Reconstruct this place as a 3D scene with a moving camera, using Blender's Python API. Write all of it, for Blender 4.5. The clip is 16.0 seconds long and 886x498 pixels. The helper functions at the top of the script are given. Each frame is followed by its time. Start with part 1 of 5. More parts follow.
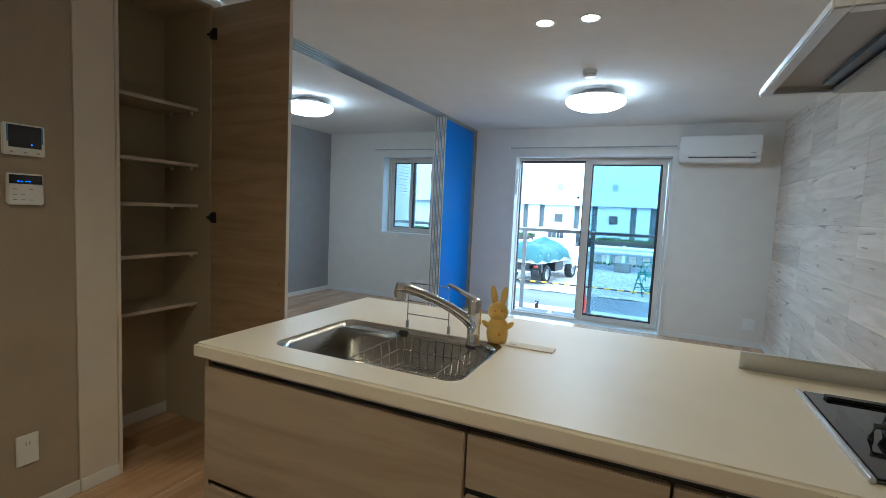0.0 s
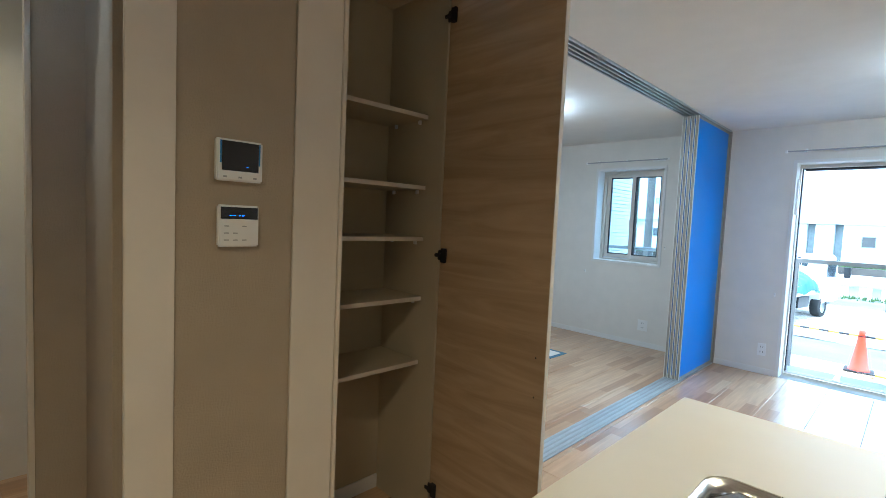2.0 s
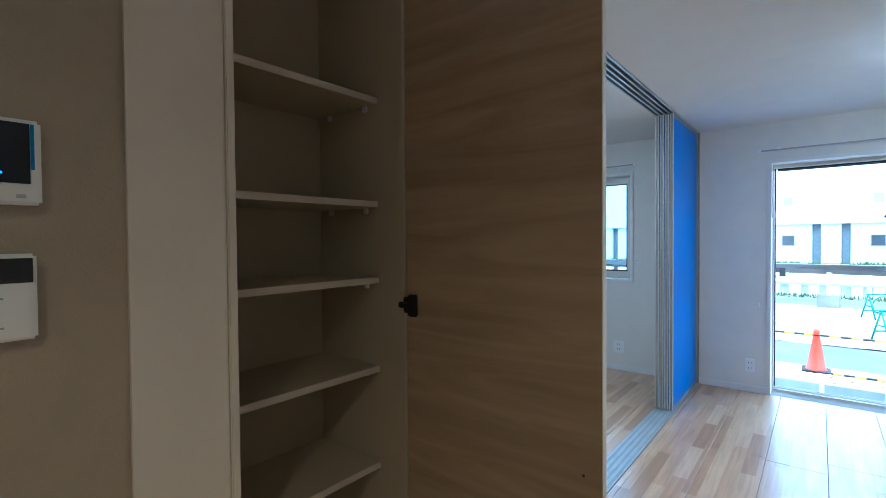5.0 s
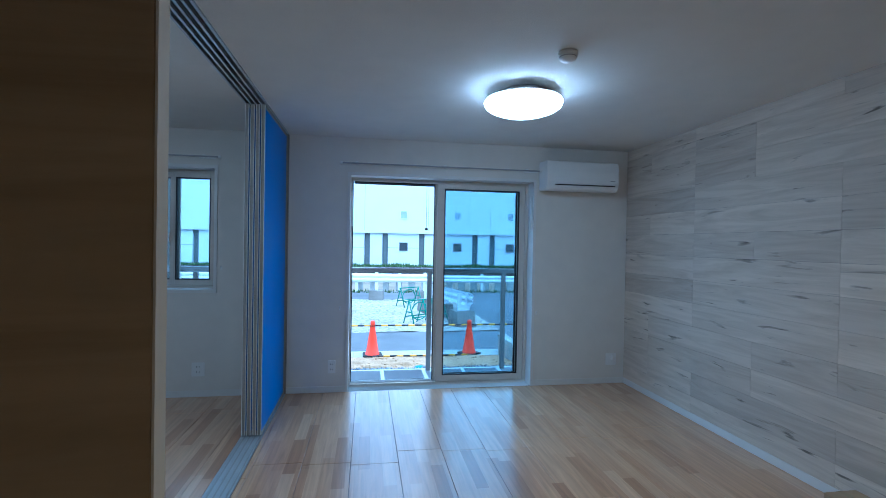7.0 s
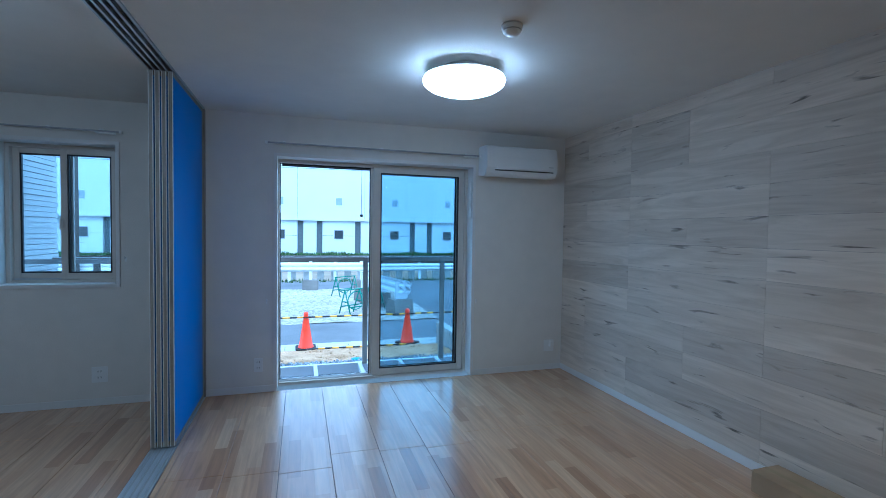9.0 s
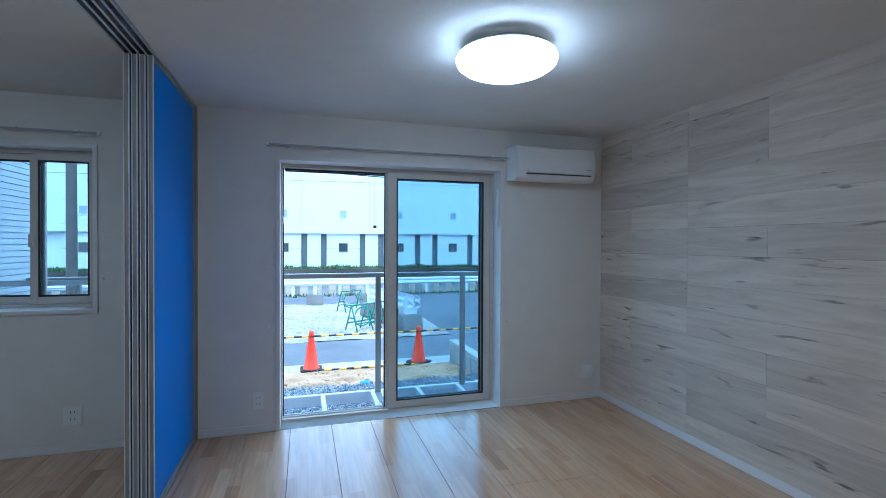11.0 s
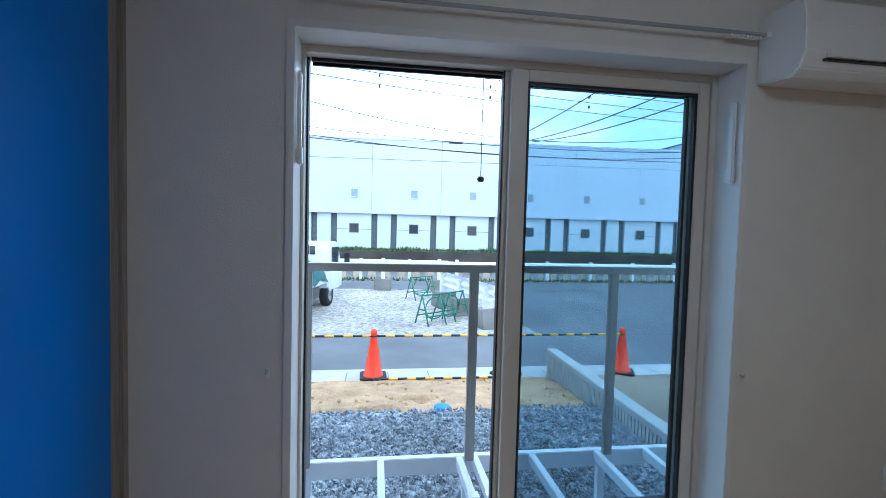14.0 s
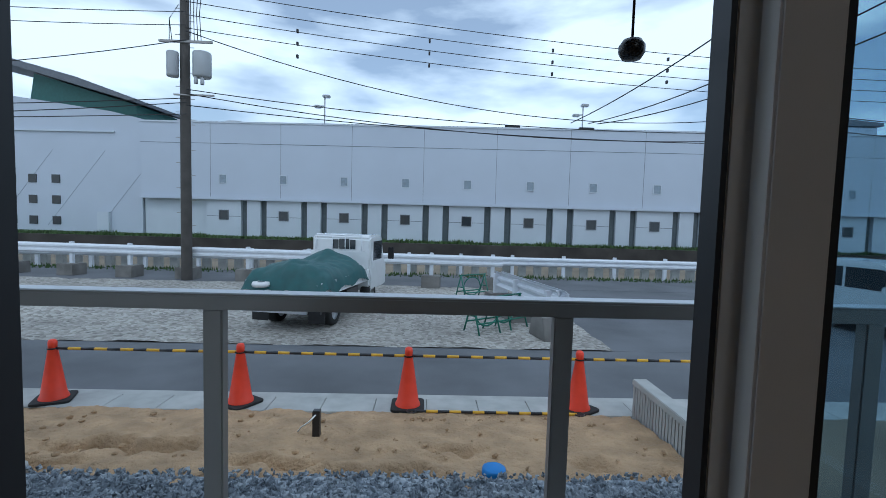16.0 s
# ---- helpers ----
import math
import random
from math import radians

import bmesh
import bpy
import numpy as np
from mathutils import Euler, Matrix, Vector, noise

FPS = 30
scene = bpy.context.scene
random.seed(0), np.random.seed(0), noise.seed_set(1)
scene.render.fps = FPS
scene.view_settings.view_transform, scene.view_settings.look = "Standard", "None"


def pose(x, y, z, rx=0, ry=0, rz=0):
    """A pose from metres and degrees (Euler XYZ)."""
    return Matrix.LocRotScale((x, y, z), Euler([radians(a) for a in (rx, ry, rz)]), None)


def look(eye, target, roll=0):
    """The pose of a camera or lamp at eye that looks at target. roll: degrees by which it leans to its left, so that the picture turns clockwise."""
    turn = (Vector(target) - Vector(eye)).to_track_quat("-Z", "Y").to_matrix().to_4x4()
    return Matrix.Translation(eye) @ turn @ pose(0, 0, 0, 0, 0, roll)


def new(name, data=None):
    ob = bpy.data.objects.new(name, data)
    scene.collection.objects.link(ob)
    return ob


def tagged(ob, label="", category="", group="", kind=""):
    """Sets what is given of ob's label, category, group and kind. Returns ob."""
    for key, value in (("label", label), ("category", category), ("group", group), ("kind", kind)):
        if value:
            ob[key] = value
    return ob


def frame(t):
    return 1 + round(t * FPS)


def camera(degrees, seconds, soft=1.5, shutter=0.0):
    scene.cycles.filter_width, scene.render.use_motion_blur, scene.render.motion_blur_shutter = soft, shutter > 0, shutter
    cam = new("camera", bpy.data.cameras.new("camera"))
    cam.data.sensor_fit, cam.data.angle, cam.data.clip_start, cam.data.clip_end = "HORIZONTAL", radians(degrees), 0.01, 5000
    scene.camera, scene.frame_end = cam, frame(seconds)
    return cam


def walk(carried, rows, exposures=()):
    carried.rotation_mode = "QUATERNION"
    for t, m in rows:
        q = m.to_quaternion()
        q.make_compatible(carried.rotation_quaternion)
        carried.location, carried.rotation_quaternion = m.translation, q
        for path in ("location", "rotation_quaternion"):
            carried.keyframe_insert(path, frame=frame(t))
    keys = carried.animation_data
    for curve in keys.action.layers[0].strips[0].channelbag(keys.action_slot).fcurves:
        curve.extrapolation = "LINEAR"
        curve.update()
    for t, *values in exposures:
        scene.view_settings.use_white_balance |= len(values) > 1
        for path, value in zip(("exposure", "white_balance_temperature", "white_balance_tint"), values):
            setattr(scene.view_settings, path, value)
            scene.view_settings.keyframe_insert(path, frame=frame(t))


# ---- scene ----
cam = camera(87.3, 16.0, soft=0.7)
PATH = [
    (0, (-0.025, 0.154, 1.32), (-0.851, 1.968, 1.154), 2.7),
    (0.5, (-0.21, 0.177, 1.325), (-1.289, 1.851, 1.145), 3.4),
    (1, (-0.412, 0.245, 1.341), (-1.604, 1.843, 1.183), 3.3),
    (1.5, (-0.647, 0.429, 1.354), (-1.946, 1.944, 1.219), 3.0),
    (2, (-0.861, 0.603, 1.371), (-2.289, 1.997, 1.244), 2.6),
    (2.5, (-1.054, 0.758, 1.416), (-2.576, 2.053, 1.32), 1.6),
    (3, (-1.165, 0.917, 1.437), (-2.803, 2.065, 1.388), 0.5),
    (3.2, (-1.191, 0.964, 1.439), (-2.882, 2.031, 1.388), 0.3),
    (5.3, (-1.41, 1.059, 1.398), (-2.384, 2.805, 1.365), -0.5),
    (5.5, (-1.43, 1.116, 1.407), (-2.149, 2.982, 1.379), -0.2),
    (6, (-1.499, 1.265, 1.398), (-1.744, 3.25, 1.378), -0.6),
    (6.5, (-1.541, 1.427, 1.405), (-1.467, 3.426, 1.38), 0.1),
    (7, (-1.558, 1.56, 1.41), (-1.234, 3.533, 1.389), 1.0),
    (7.5, (-1.531, 1.678, 1.408), (-1.058, 3.621, 1.396), 1.7),
    (8, (-1.511, 1.718, 1.412), (-0.96, 3.64, 1.381), 1.6),
    (10.3, (-1.537, 1.981, 1.397), (-0.943, 3.889, 1.311), 0.7),
    (10.5, (-1.532, 2.062, 1.419), (-0.955, 3.976, 1.35), 0.5),
    (11, (-1.539, 2.308, 1.412), (-0.966, 4.225, 1.392), 0.2),
    (11.5, (-1.499, 2.566, 1.413), (-0.985, 4.499, 1.405), 0.7),
    (12, (-1.493, 2.773, 1.387), (-1.033, 4.72, 1.356), 1.1),
    (12.5, (-1.553, 3.066, 1.392), (-1.135, 5.022, 1.355), 2.0),
    (13, (-1.526, 3.445, 1.39), (-1.149, 5.409, 1.364), 2.4),
    (13.5, (-1.489, 3.859, 1.376), (-1.173, 5.833, 1.327), 1.5),
    (14, (-1.415, 4.258, 1.342), (-1.128, 6.235, 1.249), 1.5),
    (14.5, (-1.351, 4.705, 1.353), (-1.1, 6.685, 1.227), 1.3),
    (15, (-1.325, 5.042, 1.341), (-1.074, 7.02, 1.188), 1.2),
    (15.5, (-1.237, 5.37, 1.34), (-0.991, 7.348, 1.174), 1.2),
    (16, (-1.204, 5.707, 1.343), (-1.148, 7.701, 1.21), 1.6),
]
EXPOSURE = [(0, 0.75, 4800, -4), (0.5, 0.85, 4800, -4), (1.5, 1.2, 4800, -4), (2, 1.4, 4850, -4), (3, 2.0, 5100, -3), (3.2, 2.0, 5100, -3), (5.3, 0.8, 4250, -3), (6, 0.35, 4200, -3), (8, -0.2, 4100, -3), (11, 0.0, 4500, 0), (13, 0.1, 4650, 2), (14.5, -0.75, 5350, 4), (15.5, -1.65, 5450, 5), (16, -2.1, 5500, 5)]
walk(cam, [(t, look(eye, target, roll)) for t, eye, target, roll in PATH], EXPOSURE)

# ---- world and light ----
SUN_ELEV, SUN_ROT = radians(48), radians(200)
world = bpy.data.worlds.new("world")
scene.world = world
world.use_nodes = True
wn, wl = world.node_tree.nodes, world.node_tree.links
sky = wn.new("ShaderNodeTexSky")
sky.sky_type, sky.sun_disc, sky.sun_elevation, sky.sun_rotation = "NISHITA", False, SUN_ELEV, SUN_ROT
coord = wn.new("ShaderNodeTexCoord")
squash = wn.new("ShaderNodeMapping")
squash.inputs["Scale"].default_value = (1.0, 1.0, 3.2)
cloud = wn.new("ShaderNodeTexNoise")
cloud.inputs["Scale"].default_value, cloud.inputs["Detail"].default_value = 2.6, 7.0
cover = wn.new("ShaderNodeValToRGB")
cover.color_ramp.elements[0].position, cover.color_ramp.elements[1].position = 0.40, 0.58
cover.color_ramp.elements[0].color = (0.25, 0.25, 0.25, 1)
blend = wn.new("ShaderNodeMix")
blend.data_type = "RGBA"
blend.inputs["B"].default_value = (9.9, 10.9, 11.8, 1)
wl.new(coord.outputs["Generated"], squash.inputs["Vector"])
wl.new(squash.outputs["Vector"], cloud.inputs["Vector"])
wl.new(cloud.outputs["Fac"], cover.inputs["Fac"])
wl.new(cover.outputs["Color"], blend.inputs["Factor"])
wl.new(sky.outputs["Color"], blend.inputs["A"])
wl.new(blend.outputs["Result"], wn["Background"].inputs["Color"])
wn["Background"].inputs["Strength"].default_value = 0.43

sun = new("sun", bpy.data.lights.new("sun", "SUN"))
sun.data.energy, sun.data.angle, sun.data.color = 1.1, radians(15), (1.0, 0.97, 0.92)
sun.matrix_world = look((0, 0, 30), (-6, 26, 0))
LAMP, SPOT = 17.5, 22.0

# ---- materials ----
def mat(name, col, rough=0.5, metal=0.0, vary=0.08, scale=6.0, bump=0.0, bscale=80.0, bdist=0.004, stretch=(1, 1, 1), glow=0.0, random_tone=0.0, coat=0.0, dark=None):
    m = bpy.data.materials.new(name)
    m.use_nodes = True
    n, l = m.node_tree.nodes, m.node_tree.links
    b = n["Principled BSDF"]
    b.inputs["Roughness"].default_value, b.inputs["Metallic"].default_value = rough, metal
    b.inputs["Coat Weight"].default_value = coat
    geo = n.new("ShaderNodeNewGeometry")
    mp = n.new("ShaderNodeMapping")
    mp.inputs["Scale"].default_value = stretch
    l.new(geo.outputs["Position"], mp.inputs["Vector"])
    big = n.new("ShaderNodeTexNoise")
    big.inputs["Scale"].default_value, big.inputs["Detail"].default_value = scale, 8.0
    l.new(mp.outputs["Vector"], big.inputs["Vector"])
    ramp = n.new("ShaderNodeValToRGB")
    d = dark or tuple(c * (1 - 2 * vary) for c in col)
    ramp.color_ramp.elements[0].position, ramp.color_ramp.elements[1].position = 0.32, 0.68
    ramp.color_ramp.elements[0].color, ramp.color_ramp.elements[1].color = (*d, 1), (*[min(1, c * (1 + vary * 0.6)) for c in col], 1)
    l.new(big.outputs["Fac"], ramp.inputs["Fac"])
    last = ramp.outputs["Color"]
    if random_tone:
        info = n.new("ShaderNodeObjectInfo")
        mr = n.new("ShaderNodeMapRange")
        mr.inputs["To Min"].default_value, mr.inputs["To Max"].default_value = 1 - random_tone, 1 + random_tone * 0.5
        l.new(info.outputs["Random"], mr.inputs["Value"])
        mul = n.new("ShaderNodeVectorMath")
        mul.operation = "SCALE"
        l.new(last, mul.inputs[0])
        l.new(mr.outputs["Result"], mul.inputs["Scale"])
        last = mul.outputs["Vector"]
    l.new(last, b.inputs["Base Color"])
    if bump:
        fine = n.new("ShaderNodeTexNoise")
        fine.inputs["Scale"].default_value, fine.inputs["Detail"].default_value = bscale, 4.0
        l.new(mp.outputs["Vector"], fine.inputs["Vector"])
        bp = n.new("ShaderNodeBump")
        bp.inputs["Strength"].default_value, bp.inputs["Distance"].default_value = bump, bdist
        l.new(fine.outputs["Fac"], bp.inputs["Height"])
        l.new(bp.outputs["Normal"], b.inputs["Normal"])
    if glow:
        b.inputs["Emission Color"].default_value = (*col, 1)
        b.inputs["Emission Strength"].default_value = glow
    return m


def strip_wood(name, tones, strip, length, rough, bump=0.15):
    """Boards made up of narrow strips of several tones, running along y."""
    m = bpy.data.materials.new(name)
    m.use_nodes = True
    n, l = m.node_tree.nodes, m.node_tree.links
    b = n["Principled BSDF"]
    b.inputs["Roughness"].default_value = rough
    b.inputs["Coat Weight"].default_value, b.inputs["Coat Roughness"].default_value = 0.8, 0.22
    geo = n.new("ShaderNodeNewGeometry")
    swap = n.new("ShaderNodeMapping")
    swap.vector_type = "POINT"
    swap.inputs["Rotation"].default_value = (0, 0, radians(90))
    l.new(geo.outputs["Position"], swap.inputs["Vector"])
    br = n.new("ShaderNodeTexBrick")
    br.inputs["Scale"].default_value = 1.0
    br.inputs["Brick Width"].default_value, br.inputs["Row Height"].default_value = length, strip
    br.inputs["Mortar Size"].default_value = 0.0
    br.offset, br.offset_frequency, br.squash_frequency, br.squash = 0.37, 2, 3, 0.7
    br.inputs["Color1"].default_value, br.inputs["Color2"].default_value = (0, 0, 0, 1), (1, 1, 1, 1)
    l.new(swap.outputs["Vector"], br.inputs["Vector"])
    ramp = n.new("ShaderNodeValToRGB")
    while len(ramp.color_ramp.elements) < len(tones):
        ramp.color_ramp.elements.new(0.5)
    for i, t in enumerate(tones):
        ramp.color_ramp.elements[i].position = i / (len(tones) - 1)
        ramp.color_ramp.elements[i].color = (*t, 1)
    l.new(br.outputs["Color"], ramp.inputs["Fac"])
    mp = n.new("ShaderNodeMapping")
    mp.inputs["Scale"].default_value = (40, 2.5, 40)
    l.new(geo.outputs["Position"], mp.inputs["Vector"])
    grain = n.new("ShaderNodeTexNoise")
    grain.inputs["Scale"].default_value, grain.inputs["Detail"].default_value, grain.inputs["Distortion"].default_value = 1.0, 8.0, 0.6
    l.new(mp.outputs["Vector"], grain.inputs["Vector"])
    mr = n.new("ShaderNodeMapRange")
    mr.inputs["From Min"].default_value, mr.inputs["From Max"].default_value = 0.3, 0.7
    mr.inputs["To Min"].default_value, mr.inputs["To Max"].default_value = 0.78, 1.1
    l.new(grain.outputs["Fac"], mr.inputs["Value"])
    mul = n.new("ShaderNodeVectorMath")
    mul.operation = "SCALE"
    l.new(ramp.outputs["Color"], mul.inputs[0])
    l.new(mr.outputs["Result"], mul.inputs["Scale"])
    l.new(mul.outputs["Vector"], b.inputs["Base Color"])
    bp = n.new("ShaderNodeBump")
    bp.inputs["Strength"].default_value, bp.inputs["Distance"].default_value = bump, 0.001
    l.new(grain.outputs["Fac"], bp.inputs["Height"])
    l.new(bp.outputs["Normal"], b.inputs["Normal"])
    return m


def grain_wood(name, light, dark, along, rough=0.45, tone=0.0, fleck=0.0):
    """Printed or veneered wood with long grain along axis 'x', 'y' or 'z'."""
    m = bpy.data.materials.new(name)
    m.use_nodes = True
    n, l = m.node_tree.nodes, m.node_tree.links
    b = n["Principled BSDF"]
    b.inputs["Roughness"].default_value = rough
    geo = n.new("ShaderNodeNewGeometry")
    info = n.new("ShaderNodeObjectInfo")
    off = n.new("ShaderNodeVectorMath")
    off.operation = "SCALE"
    off.inputs[0].default_value = (37.0, 19.0, 23.0)
    add = n.new("ShaderNodeVectorMath")
    if tone:
        l.new(info.outputs["Random"], off.inputs["Scale"])
    else:
        off.inputs["Scale"].default_value = 0.0
    l.new(geo.outputs["Position"], add.inputs[0])
    l.new(off.outputs["Vector"], add.inputs[1])
    mp = n.new("ShaderNodeMapping")
    mp.inputs["Scale"].default_value = [1.2 if a == along else 14.0 for a in "xyz"]
    l.new(add.outputs["Vector"], mp.inputs["Vector"])
    g = n.new("ShaderNodeTexNoise")
    g.inputs["Scale"].default_value, g.inputs["Detail"].default_value, g.inputs["Distortion"].default_value = 1.0, 9.0, 1.2
    g.inputs["Roughness"].default_value = 0.6
    l.new(mp.outputs["Vector"], g.inputs["Vector"])
    ramp = n.new("ShaderNodeValToRGB")
    ramp.color_ramp.elements[0].position, ramp.color_ramp.elements[1].position = 0.34, 0.62
    ramp.color_ramp.elements[0].color, ramp.color_ramp.elements[1].color = (*dark, 1), (*light, 1)
    l.new(g.outputs["Fac"], ramp.inputs["Fac"])
    last = ramp.outputs["Color"]
    if tone:
        mr = n.new("ShaderNodeMapRange")
        mr.inputs["To Min"].default_value, mr.inputs["To Max"].default_value = 1 - tone, 1 + tone * 0.4
        l.new(info.outputs["Random"], mr.inputs["Value"])
        mul = n.new("ShaderNodeVectorMath")
        mul.operation = "SCALE"
        l.new(last, mul.inputs[0])
        l.new(mr.outputs["Result"], mul.inputs["Scale"])
        last = mul.outputs["Vector"]
    if fleck:
        mp2 = n.new("ShaderNodeMapping")
        mp2.inputs["Scale"].default_value = [3.0 if a == along else 22.0 for a in "xyz"]
        l.new(add.outputs["Vector"], mp2.inputs["Vector"])
        k = n.new("ShaderNodeTexNoise")
        k.inputs["Scale"].default_value, k.inputs["Detail"].default_value, k.inputs["Distortion"].default_value = 1.0, 5.0, 0.8
        l.new(mp2.outputs["Vector"], k.inputs["Vector"])
        kr = n.new("ShaderNodeValToRGB")
        kr.color_ramp.elements[0].position, kr.color_ramp.elements[1].position = 0.635, 0.74
        l.new(k.outputs["Fac"], kr.inputs["Fac"])
        mx = n.new("ShaderNodeMix")
        mx.data_type = "RGBA"
        mx.inputs["B"].default_value = (*[c * (1 - fleck) for c in dark], 1)
        l.new(kr.outputs["Color"], mx.inputs["Factor"])
        l.new(last, mx.inputs["A"])
        last = mx.outputs["Result"]
    l.new(last, b.inputs["Base Color"])
    bp = n.new("ShaderNodeBump")
    bp.inputs["Strength"].default_value, bp.inputs["Distance"].default_value = 0.15, 0.001
    l.new(g.outputs["Fac"], bp.inputs["Height"])
    l.new(bp.outputs["Normal"], b.inputs["Normal"])
    return m


def pane_glass(name, tint):
    m = bpy.data.materials.new(name)
    m.use_nodes = True
    n, l = m.node_tree.nodes, m.node_tree.links
    n.remove(n["Principled BSDF"])
    tr, gl, mx = n.new("ShaderNodeBsdfTransparent"), n.new("ShaderNodeBsdfGlossy"), n.new("ShaderNodeMixShader")
    tr.inputs["Color"].default_value = (*tint, 1)
    gl.inputs["Roughness"].default_value = 0.02
    mx.inputs["Fac"].default_value = 0.03
    l.new(tr.outputs["BSDF"], mx.inputs[1])
    l.new(gl.outputs["BSDF"], mx.inputs[2])
    l.new(mx.outputs["Shader"], n["Material Output"].inputs["Surface"])
    return m


def pebbles(name, cols, size, rough=0.9, bump=1.0, dist=0.02):
    """Loose stone: cells of several tones with relief."""
    m = bpy.data.materials.new(name)
    m.use_nodes = True
    n, l = m.node_tree.nodes, m.node_tree.links
    b = n["Principled BSDF"]
    b.inputs["Roughness"].default_value = rough
    geo = n.new("ShaderNodeNewGeometry")
    v = n.new("ShaderNodeTexVoronoi")
    v.inputs["Scale"].default_value = 1.0 / size
    l.new(geo.outputs["Position"], v.inputs["Vector"])
    sep = n.new("ShaderNodeSeparateColor")
    l.new(v.outputs["Color"], sep.inputs["Color"])
    ramp = n.new("ShaderNodeValToRGB")
    while len(ramp.color_ramp.elements) < len(cols):
        ramp.color_ramp.elements.new(0.5)
    for i, c in enumerate(cols):
        ramp.color_ramp.elements[i].position = i / (len(cols) - 1)
        ramp.color_ramp.elements[i].color = (*c, 1)
    l.new(sep.outputs["Red"], ramp.inputs["Fac"])
    big = n.new("ShaderNodeTexNoise")
    big.inputs["Scale"].default_value, big.inputs["Detail"].default_value = 0.7, 6.0
    l.new(geo.outputs["Position"], big.inputs["Vector"])
    mr = n.new("ShaderNodeMapRange")
    mr.inputs["From Min"].default_value, mr.inputs["From Max"].default_value = 0.3, 0.7
    mr.inputs["To Min"].default_value, mr.inputs["To Max"].default_value = 0.75, 1.15
    l.new(big.outputs["Fac"], mr.inputs["Value"])
    mul = n.new("ShaderNodeVectorMath")
    mul.operation = "SCALE"
    l.new(ramp.outputs["Color"], mul.inputs[0])
    l.new(mr.outputs["Result"], mul.inputs["Scale"])
    l.new(mul.outputs["Vector"], b.inputs["Base Color"])
    bp = n.new("ShaderNodeBump")
    bp.invert = True
    bp.inputs["Strength"].default_value, bp.inputs["Distance"].default_value = bump, dist
    l.new(v.outputs["Distance"], bp.inputs["Height"])
    l.new(bp.outputs["Normal"], b.inputs["Normal"])
    return m


WHITE = mat("white_wallpaper", (0.74, 0.71, 0.66), 0.9, vary=0.02, bump=0.35, bscale=160)
CEIL = mat("ceiling_wallpaper", (0.76, 0.745, 0.71), 0.92, vary=0.015, bump=0.3, bscale=140)
BEIGE = mat("beige_wallpaper", (0.40, 0.335, 0.25), 0.85, vary=0.03, bump=0.6, bscale=190)
GREYW = mat("grey_wallpaper", (0.33, 0.33, 0.34), 0.88, vary=0.03, bump=0.4, bscale=170)
CREAM = mat("cream_trim", (0.68, 0.62, 0.53), 0.6, vary=0.02, bump=0.1)
TRIM = mat("white_trim", (0.75, 0.74, 0.72), 0.45, vary=0.02)
SASH = mat("almond_resin_sash", (0.62, 0.575, 0.51), 0.4, vary=0.02)
GASKET = mat("black_gasket", (0.012, 0.012, 0.014), 0.5)
ALU = mat("brushed_aluminium", (0.62, 0.63, 0.65), 0.35, 0.9, vary=0.04, stretch=(40, 1, 40), bump=0.05)
TRACK = mat("silver_track", (0.50, 0.53, 0.56), 0.4, 0.6, vary=0.04)
# near-black for grooves and board gaps; also paints the shade above the drawers
DARKT = mat("dark_groove_and_shade", (0.05, 0.055, 0.06), 0.6)
BLUE = mat("blue_panel", (0.003, 0.18, 0.68), 0.42, vary=0.03, scale=3)
EDGE = mat("grey_wood_edge", (0.30, 0.275, 0.25), 0.5, vary=0.15, stretch=(20, 20, 1))
FLOORW = strip_wood("strip_oak_floor", [(0.35, 0.188, 0.092), (0.51, 0.31, 0.167), (0.58, 0.385, 0.228), (0.49, 0.295, 0.157), (0.62, 0.425, 0.26)], 0.0757, 0.71, 0.30)
DOORW = grain_wood("pantry_door_wood", (0.45, 0.33, 0.205), (0.33, 0.235, 0.14), "x", 0.42)
INNERW = mat("pantry_lining", (0.50, 0.43, 0.305), 0.5, vary=0.03, scale=4, bump=0.1, bscale=120)
CABW = grain_wood("cabinet_wood", (0.45, 0.375, 0.285), (0.36, 0.29, 0.21), "x", 0.4)
WALLP = grain_wood("whitewashed_plank", (0.68, 0.60, 0.505), (0.53, 0.455, 0.37), "y", 0.7, 0.2, 0.7)
COUNTER = mat("counter_resin", (0.80, 0.74, 0.63), 0.42, vary=0.015)
STEEL = mat("stainless_steel", (0.55, 0.54, 0.52), 0.22, 1.0, vary=0.06, stretch=(2, 30, 30), bump=0.04)
CHROME = mat("chrome", (0.75, 0.75, 0.76), 0.06, 1.0, vary=0.01)
BLACKG = mat("black_glass", (0.008, 0.008, 0.009), 0.06, vary=0.05, coat=0.5)
IRON = mat("cast_iron", (0.018, 0.018, 0.018), 0.6, bump=0.3)
GREYP = mat("grey_paint", (0.36, 0.37, 0.38), 0.4, vary=0.03)
PLASTIC = mat("white_plastic", (0.80, 0.80, 0.79), 0.35, vary=0.01)
BLACKP = mat("black_plastic", (0.02, 0.02, 0.022), 0.3)
YELLOW = mat("yellow_glaze", (0.80, 0.54, 0.13), 0.35, vary=0.05, scale=20)
ORANGE = mat("orange_mark", (0.72, 0.22, 0.05), 0.4)
CARD = mat("cardboard", (0.40, 0.29, 0.17), 0.85, bump=0.2)
BULB = mat("lamp_cover", (0.93, 0.95, 0.965), 0.4, vary=0.0, glow=LAMP)
BULB2 = mat("small_lamp", (1.0, 0.80, 0.55), 0.4, vary=0.0, glow=30.0)
LED = mat("blue_led", (0.03, 0.14, 1.0), 0.4, vary=0.0, glow=3.0)
